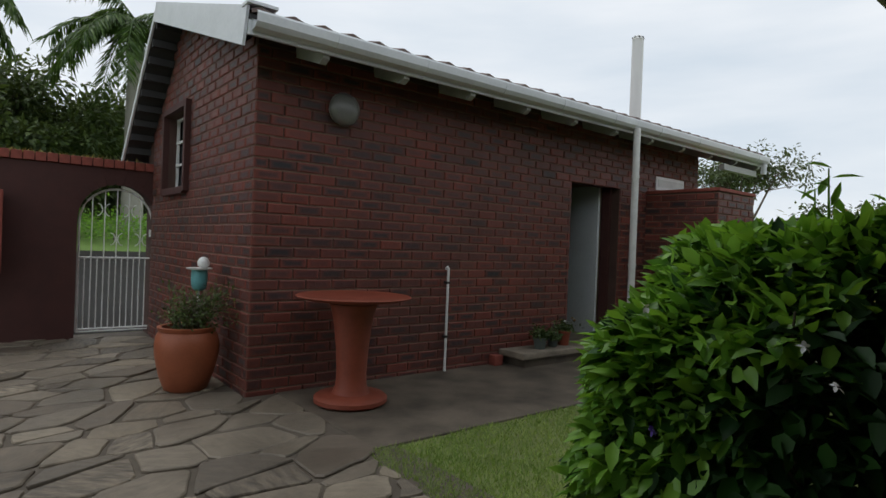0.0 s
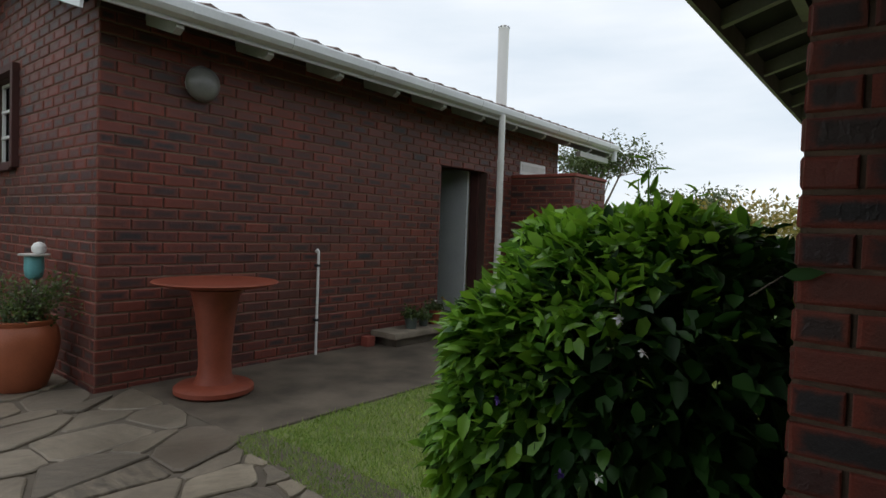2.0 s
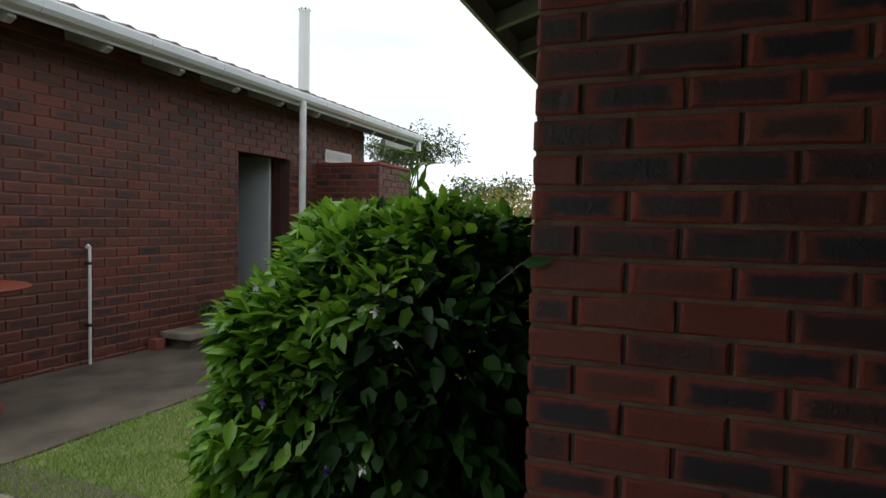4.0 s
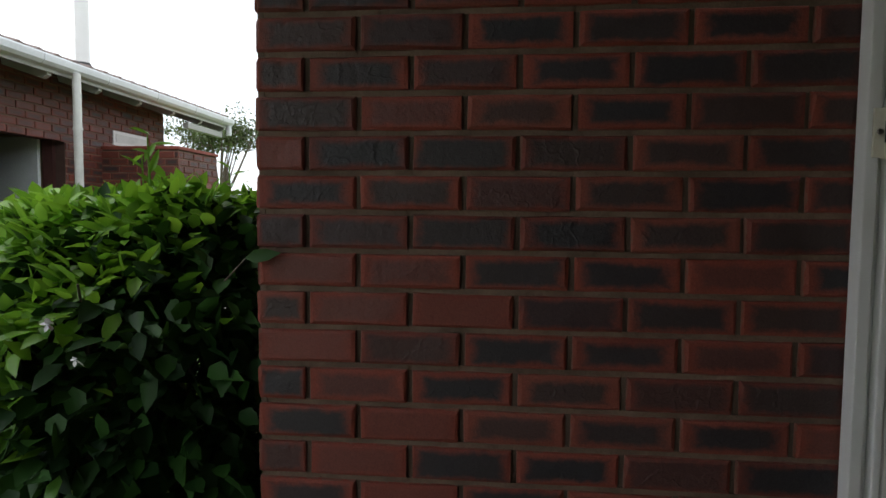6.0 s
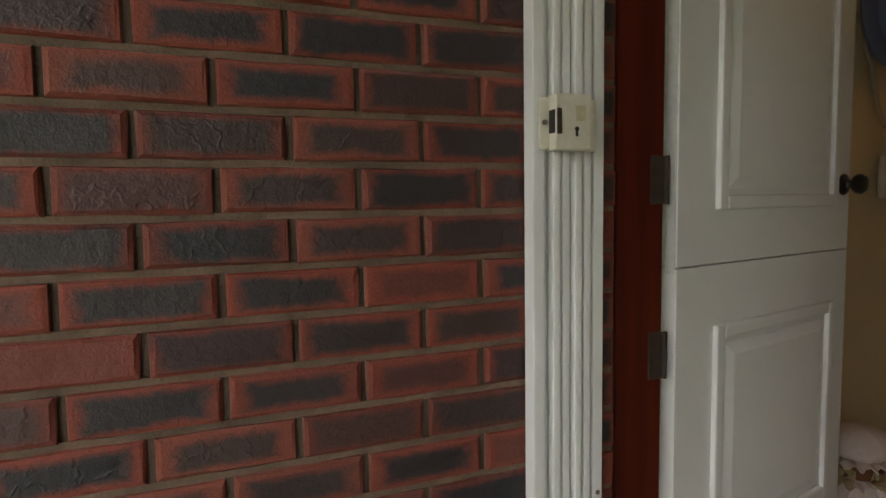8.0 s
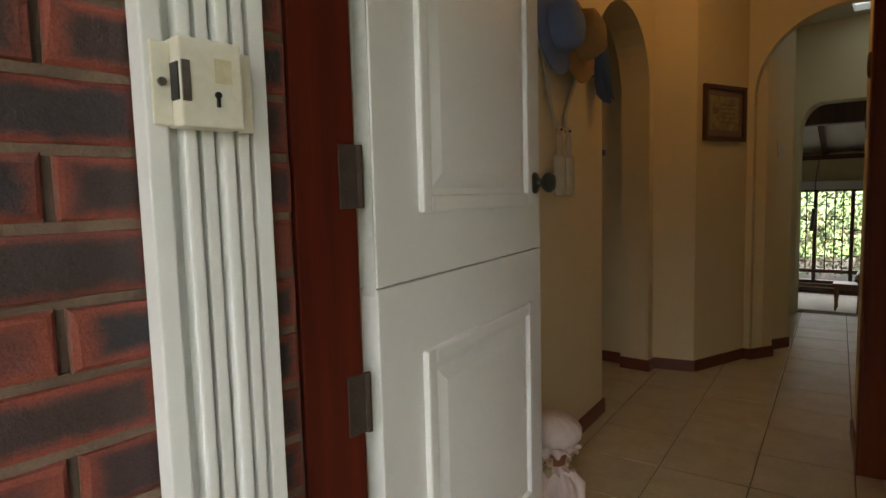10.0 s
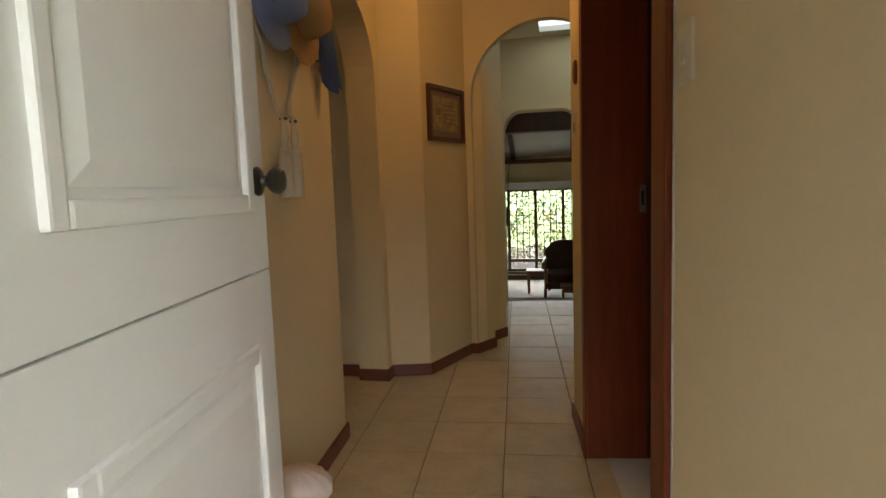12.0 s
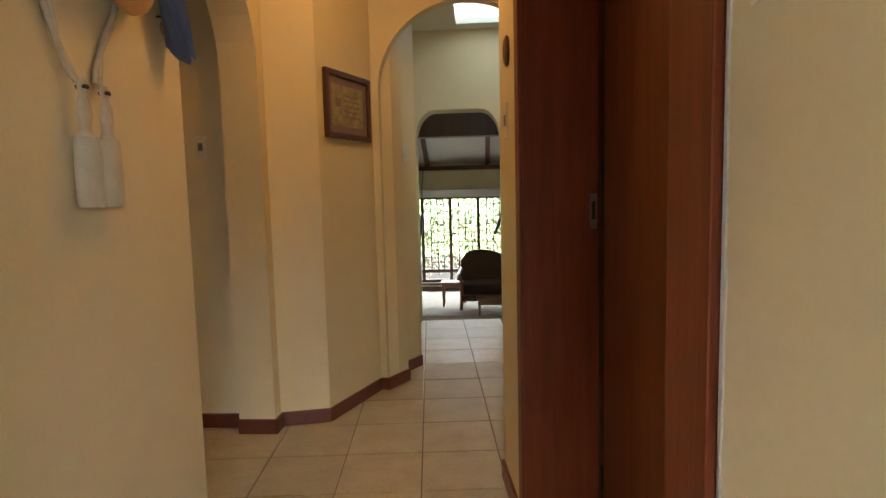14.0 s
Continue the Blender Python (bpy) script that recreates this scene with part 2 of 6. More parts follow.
TERRA2 = plain("painted_terracotta", (0.27, 0.060, 0.030), 0.6, 8, 90, 0.6, 0.25)
CONCRETE = plain("stained_concrete", (0.165, 0.135, 0.10), 0.3, 2.8, 45, 0.6, 0.45, blotch=0.9)
JOINT = plain("dark_paving_joint", (0.115, 0.094, 0.070), 0.5, 7, 120, 0.85, 0.5)
STONE = stone_material()
SOIL = plain("dark_soil", (0.045, 0.034, 0.025), 0.6, 20, 200, 0.95, 0.8)
TURF = plain("turf_thatch", (0.19, 0.22, 0.075), 0.55, 8, 160, 0.95, 0.7)
LAWN = plain("far_lawn", (0.16, 0.26, 0.055), 0.75, 0.6, 14, 0.9, 0.3)
TARMAC = plain("wet_tarmac", (0.036, 0.034, 0.031), 0.7, 1.5, 60, 0.95, 0.4, spec=0.1)
ROOFTILE = plain("weathered_roof_tile", (0.16, 0.115, 0.10), 0.6, 6, 60, 0.8, 0.4)
RAFTER = plain("white_painted_rafter", (0.42, 0.43, 0.41), 0.7, 8, 70, 0.55, 0.15)
SOFFIT = plain("dark_underlay", (0.05, 0.05, 0.052), 0.7, 6, 60, 0.85, 0.2)
REDWOOD = wood_material("red_mahogany_frame", (0.040, 0.006, 0.004), (0.110, 0.015, 0.007), 0.42, spec=0.2)
SIDEWOOD = wood_material("orange_brown_door_frame", (0.11, 0.022, 0.008), (0.25, 0.058, 0.020), 0.42, spec=0.3)
DARKWOOD = wood_material("dark_varnished_wood", (0.045, 0.016, 0.008), (0.12, 0.045, 0.02), 0.4)
BROWNWOOD = wood_material("brown_door_veneer", (0.13, 0.036, 0.013), (0.23, 0.072, 0.027), 0.45, spec=0.25)
STOOLWOOD = wood_material("mid_brown_wood", (0.20, 0.085, 0.04), (0.36, 0.17, 0.085), 0.4, 0)
SKIRT = plain("oxblood_skirting", (0.16, 0.045, 0.028), 0.7, 8, 90, 0.4, 0.1)
TILE = tile_material()
GROUT = plain("brown_grout", (0.23, 0.17, 0.115), 0.7, 9, 150, 0.9, 0.3)
CARPET = plain("oatmeal_carpet", (0.47, 0.44, 0.39), 0.85, 5, 220, 0.95, 0.5)
STEEL = plain("dull_steel", (0.30, 0.28, 0.25), 0.5, 25, 120, 0.42, 0.1, metal=0.9)
RUST = plain("rusted_hinge", (0.062, 0.044, 0.034), 0.45, 40, 160, 0.7, 0.3, metal=0.1, spec=0.25)
KNOBM = plain("tarnished_bronze", (0.07, 0.07, 0.068), 0.6, 30, 100, 0.3, 0.08, metal=0.85)
BLACK = plain("black_iron", (0.02, 0.02, 0.02), 0.7, 10, 80, 0.5, 0.1)
STICKER = plain("faded_yellow_sticker", (0.62, 0.55, 0.36), 0.8, 20, 90, 0.5, 0.03)
IVORY = plain("ivory_plastic", (0.72, 0.68, 0.56), 0.85, 9, 70, 0.35, 0.05)
GLOBE = plain("frosted_opal_glass", (0.17, 0.17, 0.155), 0.85, 6, 60, 0.3, 0.02)
GLASS = glass_material("window_glass")
DARKGLASS = plain("dark_window_glass", (0.035, 0.04, 0.045), 0.7, 3, 30, 0.08, 0.0)
# dark shrub leaf holds the shade; the bright one, young shoots and painted-in light
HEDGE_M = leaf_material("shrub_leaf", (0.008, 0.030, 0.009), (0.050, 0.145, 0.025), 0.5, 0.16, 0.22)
SPRIG_M = leaf_material("young_and_lit_leaf", (0.07, 0.20, 0.025), (0.32, 0.60, 0.085), 0.36)
POTLEAF_M = leaf_material("potted_shrub_leaf", (0.03, 0.06, 0.018), (0.12, 0.18, 0.05))
GRASS_M = leaf_material("grass_blade", (0.12, 0.25, 0.052), (0.44, 0.56, 0.17), 0.6)
TREE_M = leaf_material("tree_leaf", (0.038, 0.068, 0.025), (0.135, 0.190, 0.054), 0.5)
TREE2_M = leaf_material("sparse_tree_leaf", (0.05, 0.075, 0.03), (0.11, 0.15, 0.055), 0.5)
HEDGEFAR_M = leaf_material("yellowing_leaf", (0.11, 0.13, 0.03), (0.38, 0.29, 0.10), 0.5)
GARDEN_M = leaf_material("garden_leaf", (0.018, 0.040, 0.018), (0.11, 0.145, 0.085), 0.5)
PALM_M = leaf_material("palm_leaf", (0.03, 0.075, 0.018), (0.14, 0.23, 0.05), 0.4)
PINKLEAF_M = leaf_material("dry_garden_leaf", (0.12, 0.07, 0.05), (0.32, 0.22, 0.17), 0.6)
BARK = plain("grey_brown_bark", (0.16, 0.13, 0.10), 0.55, 12, 70, 0.9, 0.8)
PALMBARK = plain("pale_palm_trunk", (0.33, 0.31, 0.27), 0.7, 4, 40, 0.85, 0.5)
PETAL = plain("white_petal", (0.82, 0.82, 0.80), 0.92, 20, 90, 0.6, 0.05)
VIOLET = plain("violet_petal", (0.10, 0.045, 0.28), 0.8, 20, 90, 0.6, 0.05)
BLUECLOTH = plain("blue_cotton", (0.19, 0.26, 0.46), 0.75, 9, 260, 0.9, 0.4)
STRAW = plain("tan_straw", (0.40, 0.24, 0.10), 0.7, 14, 220, 0.85, 0.6)
ROPE = plain("cream_rope", (0.60, 0.55, 0.42), 0.8, 20, 240, 0.9, 0.5)
DOLLCLOTH = plain("faded_pink_cotton", (0.74, 0.62, 0.57), 0.8, 14, 200, 0.9, 0.3)
DOLLFACE = plain("brown_doll_cloth", (0.22, 0.085, 0.04), 0.7, 14, 200, 0.85, 0.2)
DOLLHAIR = plain("tan_wool", (0.52, 0.40, 0.22), 0.6, 30, 260, 0.95, 0.6)
UPHOLSTERY = plain("dark_plum_upholstery", (0.10, 0.062, 0.055), 0.7, 10, 200, 0.85, 0.3)
PAPER = plain("old_print_paper", (0.40, 0.33, 0.15), 0.5, 22, 120, 0.7, 0.05, blotch=0.9)
MOUNT = plain("mauve_mount", (0.25, 0.16, 0.14), 0.8, 9, 120, 0.8, 0.05)
TURQ = plain("turquoise_glaze", (0.15, 0.42, 0.44), 0.7, 14, 90, 0.4, 0.1)
GREENPOT = plain("grey_green_pot", (0.10, 0.125, 0.115), 0.7, 14, 90, 0.6, 0.2)
SKYGLASS = lit("skylight_diffuser", (0.80, 0.92, 1.0), 0.10)
BULB = lit("warm_lamp_glass", (1.0, 0.52, 0.17), 2.0)


# ---- building tools ----
def mesh_of(name, bm, mat):
    me = bpy.data.meshes.new(name)
    bmesh.ops.recalc_face_normals(bm, faces=bm.faces)
    bm.to_mesh(me)
    bm.free()
    me.materials.append(mat)
    return me


def raw_mesh(name, verts, faces, mat, smooth=False):
    me = bpy.data.meshes.new(name)
    me.from_pydata(verts, [], faces)
    me.materials.append(mat)
    if smooth:
        me.polygons.foreach_set("use_smooth", [True] * len(me.polygons))
    return me


def part(name, bm, mat, parent=None, label="", smooth=0):
    me = mesh_of(name, bm, mat)
    if smooth:
        me.polygons.foreach_set("use_smooth", [True] * len(me.polygons))
        me.set_sharp_from_angle(angle=radians(smooth))
    ob = new(name, me)
    ob.parent = parent
    if label:
        ob["label"] = label
    return ob


def thing(name, label, category, group="", kind="", at=None):
    ob = new(name)
    ob.empty_display_size = 0.1
    if at is not None:
        ob.matrix_world = at
    return tagged(ob, label, category, group, kind)


def structure(name, bm, mat, label, category="structure"):
    return tagged(part(name, bm, mat), label, category, kind="structure")


def box(bm, x0, x1, y0, y1, z0, z1, bevel=0.0):
    r = bmesh.ops.create_cube(bm, size=1)["verts"]
    for v in r:
        v.co = Vector(((x0 + x1) / 2 + v.co.x * (x1 - x0), (y0 + y1) / 2 + v.co.y * (y1 - y0), (z0 + z1) / 2 + v.co.z * (z1 - z0)))
    if bevel:
        es = {e for v in r for e in v.link_edges}
        bmesh.ops.bevel(bm, geom=list(es), offset=bevel, segments=2, affect="EDGES", profile=0.6)
    return r


def boxed(*dims, bevel=0.0):
    bm = bmesh.new()
    box(bm, *dims, bevel=bevel)
    return bm


def tube(bm, pts, radius, sides=8, cap=True):
    """A tube through the points; radius: one number or one a point."""
    pts = [Vector(p) for p in pts]
    radii = radius if isinstance(radius, (list, tuple)) else [radius] * len(pts)
    rings = []
    for i, p in enumerate(pts):
        d = (pts[min(i + 1, len(pts) - 1)] - pts[max(i - 1, 0)]).normalized()
        a = d.cross(Vector((0, 0, 1)) if abs(d.z) < 0.9 else Vector((1, 0, 0))).normalized()
        c = d.cross(a)
        rings.append([bm.verts.new(p + (a * math.cos(k * math.tau / sides) + c * math.sin(k * math.tau / sides)) * radii[i]) for k in range(sides)])
    for r0, r1 in zip(rings, rings[1:]):
        for k in range(sides):
            bm.faces.new((r0[k], r0[(k + 1) % sides], r1[(k + 1) % sides], r1[k]))
    if cap:
        bm.faces.new(rings[0][::-1])
        bm.faces.new(rings[-1])
    return bm


def turned(bm, profile, x=0, y=0, sides=32, wobble=0.0):
    """A solid of revolution from (radius, z) pairs."""
    rings = []
    for r, z in profile:
        rings.append([bm.verts.new((x + math.cos(k * math.tau / sides) * r * (1 + wobble * math.sin(3 * k * math.tau / sides + z * 9)),
                                    y + math.sin(k * math.tau / sides) * r * (1 + wobble * math.cos(2 * k * math.tau / sides + z * 7)), z)) for k in range(sides)])
    for r0, r1 in zip(rings, rings[1:]):
        for k in range(sides):
            bm.faces.new((r0[k], r0[(k + 1) % sides], r1[(k + 1) % sides], r1[k]))
    bm.faces.new(rings[0][::-1])
    bm.faces.new(rings[-1])
    return bm


def prism(outline, place, depth):
    """A flat outline [(u, v)] turned into a slab: place(u, v, w) gives the point, w runs 0 to depth."""
    bm = bmesh.new()
    a = [bm.verts.new(place(u, v, 0)) for u, v in outline]
    c = [bm.verts.new(place(u, v, depth)) for u, v in outline]
    fs = [bm.faces.new(a), bm.faces.new(c[::-1])]
    for i in range(len(a)):
        j = (i + 1) % len(a)
        bm.faces.new((a[i], c[i], c[j], a[j]))
    bm.normal_update()
    bmesh.ops.triangulate(bm, faces=fs)
    return bm


def arc(cx, cz, rx, rz, a0, a1, steps=20):
    return [(cx + rx * math.cos(radians(a0 + (a1 - a0) * i / steps)), cz + rz * math.sin(radians(a0 + (a1 - a0) * i / steps))) for i in range(steps + 1)]


LEAF = np.array([[0, 0, 0], [0.3, 0.42, 0.05], [0.3, 0, -0.04], [0.3, -0.42, 0.05], [0.66, 0.36, 0.0], [0.66, 0, -0.08], [0.66, -0.36, 0.0], [1, 0, -0.16]])
LEAF_F = [(0, 2, 1), (0, 3, 2), (1, 2, 5, 4), (2, 3, 6, 5), (4, 5, 7), (5, 6, 7)]
BLADE = np.array([[0, 0.5, 0], [0, -0.5, 0], [1, 0, 0]])


def leaves(rng, pos, out, length, width, droop=0.25, simple=False):
    """Vertices and faces of many leaves: pos and out are (n, 3), out the way each leaf points."""
    n = len(pos)
    d = out + rng.normal(0, 0.45, (n, 3)) - np.array([0, 0, droop])
    d /= np.linalg.norm(d, axis=1)[:, None] + 1e-9
    up = np.array([0, 0, 1.0]) + rng.normal(0, 0.45, (n, 3))
    side = np.cross(up, d)
    side /= np.linalg.norm(side, axis=1)[:, None] + 1e-9
    nor = np.cross(d, side)
    L = length * rng.uniform(0.6, 1.25, n)
    W = width * rng.uniform(0.75, 1.2, n)
    shape = np.array([[0, 0, 0], [0.45, 0.5, 0.03], [0.45, -0.5, 0.03], [1, 0, -0.1]]) if simple else LEAF
    faces = [(0, 2, 1), (1, 2, 3)] if simple else LEAF_F
    v = pos[:, None] + shape[None, :, 0:1] * d[:, None] * L[:, None, None] + shape[None, :, 1:2] * side[:, None] * W[:, None, None] + shape[None, :, 2:3] * nor[:, None] * L[:, None, None]
    k = shape.shape[0]
    return v.reshape(-1, 3).tolist(), [tuple(i * k + a for a in f) for i in range(n) for f in faces]


def foliage(name, rng, pos, out, length, width, mat, parent, droop=0.25, simple=False):
    v, f = leaves(rng, np.asarray(pos, float), np.asarray(out, float), length, width, droop, simple)
    ob = new(name, raw_mesh(name, v, f, mat, not simple))
    ob.parent = parent
    return ob


# ---- bricks ----
COURSE, PITCH, BL, BH = 0.0857, 0.232, 0.2205, 0.0745


def brick_variants(count, length, seed):
    """Hand-worn brick faces: an uneven outline, a rounded arris and a slightly hollow face."""
    rng = np.random.default_rng(seed)
    out = []
    for i in range(count):
        hx, hz, dep = length / 2, BH / 2, 0.028
        base = [(-1, -1), (-0.35, -1), (0.35, -1), (1, -1), (1, 1), (0.35, 1), (-0.35, 1), (-1, 1)]
        rings = []
        for inset, y in ((0.0085, 0.0), (0.0028, 0.0022), (0.0, 0.0075), (0.0, dep)):
            ring = []
            for u, v in base:
                if y < dep or not rings:
                    jx, jz, jy = rng.normal(0, 0.0011), rng.normal(0, 0.0011), rng.normal(0, 0.0010)
                ring.append((u * hx - math.copysign(inset, u) * (abs(u) == 1) + jx, y + (jy if y < 0.007 else 0), v * hz - math.copysign(inset, v) + jz))
            rings.append(ring)
        v = [p for ring in rings for p in ring]
        f = [(0, 1, 6, 7), (1, 2, 5, 6), (2, 3, 4, 5)]
        for k in range(3):
            for a in range(8):
                b = (a + 1) % 8
                f.append((8 * k + a, 8 * k + 8 + a, 8 * k + 8 + b, 8 * k + b))
        out.append((v, f))
    return out


def brick_uv(me, length, n=1):
    uv = me.uv_layers.new(name="face")
    co = np.zeros(len(me.vertices) * 3)
    me.vertices.foreach_get("co", co)
    return uv, co.reshape(-1, 3)


FULL = brick_variants(7, BL, 5)
BRICK_MESHES = {BRICK: [], OLDBRICK: []}
for bv, bf, bmat in [(a, c, k) for a, c in FULL for k in (BRICK, OLDBRICK)]:
    bme = raw_mesh("brick", bv, bf, bmat)
    layer, bco = brick_uv(bme, BL)
    for lp in bme.loops:
        c = bco[lp.vertex_index]
        layer.data[lp.index].uv = (c[0] / BL + 0.5, c[2] / BH + 0.5)
    BRICK_MESHES[bmat].append(bme)


def lay_bricks(parent, origin, angle, length, rows, row0_half, holes=(), near=None, limit=300, top=None, seed=3, joints=True, mat=OLDBRICK):
    """Stretcher bond on a wall face. origin: the face's lower corner; angle: the way of the run; near(s, z): which bricks are single objects."""
    rng = np.random.default_rng(seed)
    turn = Matrix.Translation(origin) @ Matrix.Rotation(radians(angle), 4, "Z")
    single, rest = [], []
    for r in range(rows):
        z = r * COURSE + COURSE / 2
        s = -(PITCH / 2 if (r % 2 == 0) == row0_half else 0.0)
        while s < length - 0.02:
            spans = [(max(s, 0.0), min(s + PITCH, length))]
            if top:
                spans = [(a, c) for a, c in spans if z + 0.03 < top((a + c) / 2)]
            for h0, h1, g0, g1 in holes:
                if g0 < z < g1:
                    cut = []
                    for a, c in spans:
                        if c <= h0 or a >= h1:
                            cut.append((a, c))
                        else:
                            cut += [(a, h0)] * (a < h0) + [(h1, c)] * (c > h1)
                    spans = cut
            for a, c in spans:
                if c - a > 0.04:
                    (single if near and near((a + c) / 2, z) and len(single) < limit else rest).append(((a + c) / 2, z, c - a))
            s += PITCH
    if joints:
        for r in range(rows):
            z = (r + 1) * COURSE
            cuts = [(0.0, length)]
            for h0, h1, g0, g1 in holes:
                if g0 < z < g1:
                    cuts = [(0.0, h0), (h1, length)]
            if top:
                ok = [k * 0.05 for k in range(int(length / 0.05) + 1) if z + 0.03 < top(k * 0.05)]
                cuts = [(max(a, ok[0]), min(c, ok[-1])) for a, c in cuts] if ok else []
            for a, c in cuts:
                if c - a > 0.05:
                    k = max(2, int((c - a) / 0.045))
                    us = [a + 0.006 + (c - a - 0.012) * i / k for i in range(k + 1)]
                    jv = []
                    for i, u in enumerate(us):
                        dp, hw = 0.0068 + rng.normal(0, 0.0012), 0.0062
                        jv += [(u, dp, z + hw + abs(rng.normal(0, 0.0006))), (u, dp + 0.0015, z - hw), (u, 0.02, z - hw), (u, 0.02, z + hw)]
                    jf = [(4 * i + p, 4 * i + 4 + p, 4 * i + 4 + (p + 1) % 4, 4 * i + (p + 1) % 4) for i in range(k) for p in range(4)]
                    bj = new("bed_joint", raw_mesh("bed_joint", jv, jf + [(0, 1, 2, 3), (4 * k + 3, 4 * k + 2, 4 * k + 1, 4 * k)], BEDJOINT))
                    bj.parent = parent
                    bj.matrix_basis = turn
    for s, z, w in single:
        ob = new("brick", BRICK_MESHES[mat][rng.integers(len(FULL))])
        ob.parent = parent
        ob.matrix_basis = turn @ Matrix.Translation((s, rng.normal(0, 0.0012), z)) @ Matrix.Rotation(rng.normal(0, 0.004), 4, "Y") @ Matrix.Diagonal(((w - (PITCH - BL)) / BL, 1, 1, 1))
    if rest:
        V, F, U = [], [], []
        for s, z, w in rest:
            bv, bf = FULL[rng.integers(len(FULL))]
            k, o, dy = (w - (PITCH - BL)) / BL, len(V), rng.normal(0, 0.0012)
            V += [(s + x * k, y + dy, z + zz) for x, y, zz in bv]
            F += [tuple(o + i for i in f) for f in bf]
            U += [(x / BL + 0.5, zz / BH + 0.5) for x, y, zz in bv]
        me = raw_mesh("brickwork", V, F, mat)
        layer = me.uv_layers.new(name="face")
        idx = np.zeros(len(me.loops), int)
        me.loops.foreach_get("vertex_index", idx)
        layer.data.foreach_set("uv", np.array(U)[idx].ravel())
        ob = new("brickwork", me)
        ob.parent = parent
        ob.matrix_basis = turn
        tagged(ob, kind="stuff")


# ---- ground ----
G = -0.05
HF = 0.02


def ground_height(y):
    t = min(max((y - 9) / 16, 0), 1)
    u = min(max((y - 20) / 10, 0), 1)
    return G - 0.03 + 0.5 * t * t + 1.3 * u


bm = bmesh.new()
ys = [-400, -60, -20, -15, -1.7, 3, 9] + [9 + 2 * i for i in range(1, 22)] + [80, 400]
xs = [-400, -60, -20, -8, 0, 8, 20, 60, 400]
grid = [[bm.verts.new((x, y, ground_height(y) - (1.2 if -20 <= y <= -1.7 else 0))) for x in xs] for y in ys]
for r0, r1 in zip(grid, grid[1:]):
    for k in range(len(xs) - 1):
        bm.faces.new((r0[k], r0[k + 1], r1[k + 1], r1[k]))
structure("ground", bm, LAWN, "green lawn rising gently beyond the yard wall", "ground")

bm = bmesh.new()
drive = [[bm.verts.new((x, y, ground_height(y) + 0.02)) for x in (-14, -3, 2, 14)] for y in (7.9, 10, 13, 16, 19, 22)]
for r0, r1 in zip(drive, drive[1:]):
    for k in range(3):
        bm.faces.new((r0[k], r0[k + 1], r1[k + 1], r1[k]))
structure("road", bm, TARMAC, "dark damp tarmac drive behind the gate", "road")

PAVE = structure("pavement", boxed(-4.2, 1.95, -1.52, 7.9, G - 0.25, G - 0.012), JOINT, "crazy paving of split slate with dark joints", "paving")
structure("apron", boxed(1.80, 10.0, 2.80, 4.30, G - 0.2, G - 0.004, bevel=0.012), CONCRETE, "stained concrete apron along the outbuilding", "paving")
structure("lawn_bed", boxed(1.62, 10.0, 0.0, 2.82, G - 0.2, G - 0.02), TURF, "soil and thatch under the short grass", "ground")

# ---- outbuilding across the yard ----
WX, WY, EX = 1.56, 4.272, 8.20
HOLE = (5.325, 6.27, -0.04, 2.03)
ob_label = "outbuilding wall of flashed red and black face brick"


def xz(y):
    return lambda u, v, w: (u, y + w, v)


def yz(x):
    return lambda u, v, w: (x + w, u, v)


front = structure("wall_outbuilding_front", prism([(WX + 0.012, G - 0.1), (HOLE[0], G - 0.1), (HOLE[0], HOLE[3]), (HOLE[1], HOLE[3]), (HOLE[1], G - 0.1), (EX, G - 0.1), (EX, 2.72), (WX + 0.012, 2.72)], xz(WY + 0.012), 0.2), MORTAR, ob_label, "wall")
RIDGE_Y, RIDGE_Z, EAVE_Y, EAVE_Z, REAR_Y, REAR_Z = 6.42, 3.485, 3.78, 2.65, 8.05, 2.03
WIN = (6.10, 6.90, 1.66, 2.45)
bm = bmesh.new()
roof_under = lambda y: 3.36 - (RIDGE_Y - y) * 0.36 if y < RIDGE_Y else 3.36 - (y - RIDGE_Y) * 0.83
for ol in ([(WY + 0.215, G - 0.1), (WIN[0], G - 0.1), (WIN[0], roof_under(WIN[0])), (WY + 0.215, roof_under(WY + 0.215))],
           [(WIN[1], G - 0.1), (7.9, G - 0.1), (7.9, 2.15), (WIN[1], roof_under(WIN[1]))],
           [(WIN[0], G - 0.1), (WIN[1], G - 0.1), (WIN[1], WIN[2]), (WIN[0], WIN[2])],
           [(WIN[0], WIN[3]), (WIN[1], WIN[3]), (WIN[1], roof_under(WIN[1])), (RIDGE_Y, 3.36), (WIN[0], roof_under(WIN[0]))]):
    pm_ = prism(ol, yz(WX + 0.012), 0.2)
    me_ = mesh_of("piece", pm_, MORTAR)
    bm.from_mesh(me_)
gable = structure("wall_outbuilding_gable", bm, MORTAR, "gable wall of face brick with a small barred window", "wall")
structure("wall_outbuilding_back", boxed(WX + 0.22, EX, 7.7, 7.9, G - 0.1, 2.15), MORTAR, "plain back wall of the outbuilding", "wall")
structure("wall_outbuilding_end", boxed(EX - 0.2, EX, WY + 0.215, 7.7, G - 0.1, 2.7), MORTAR, "plain end wall of the outbuilding", "wall")
structure("floor_outbuilding", boxed(WX + 0.22, EX - 0.2, WY + 0.02, 7.7, 0.0, 0.07), CONCRETE, "grey concrete floor inside the outbuilding", "floor")
structure("wall_outbuilding_inner", boxed(6.32, 6.42, WY + 0.22, 7.7, 0.07, 2.6), CREAM, "plain partition inside the outbuilding", "wall")

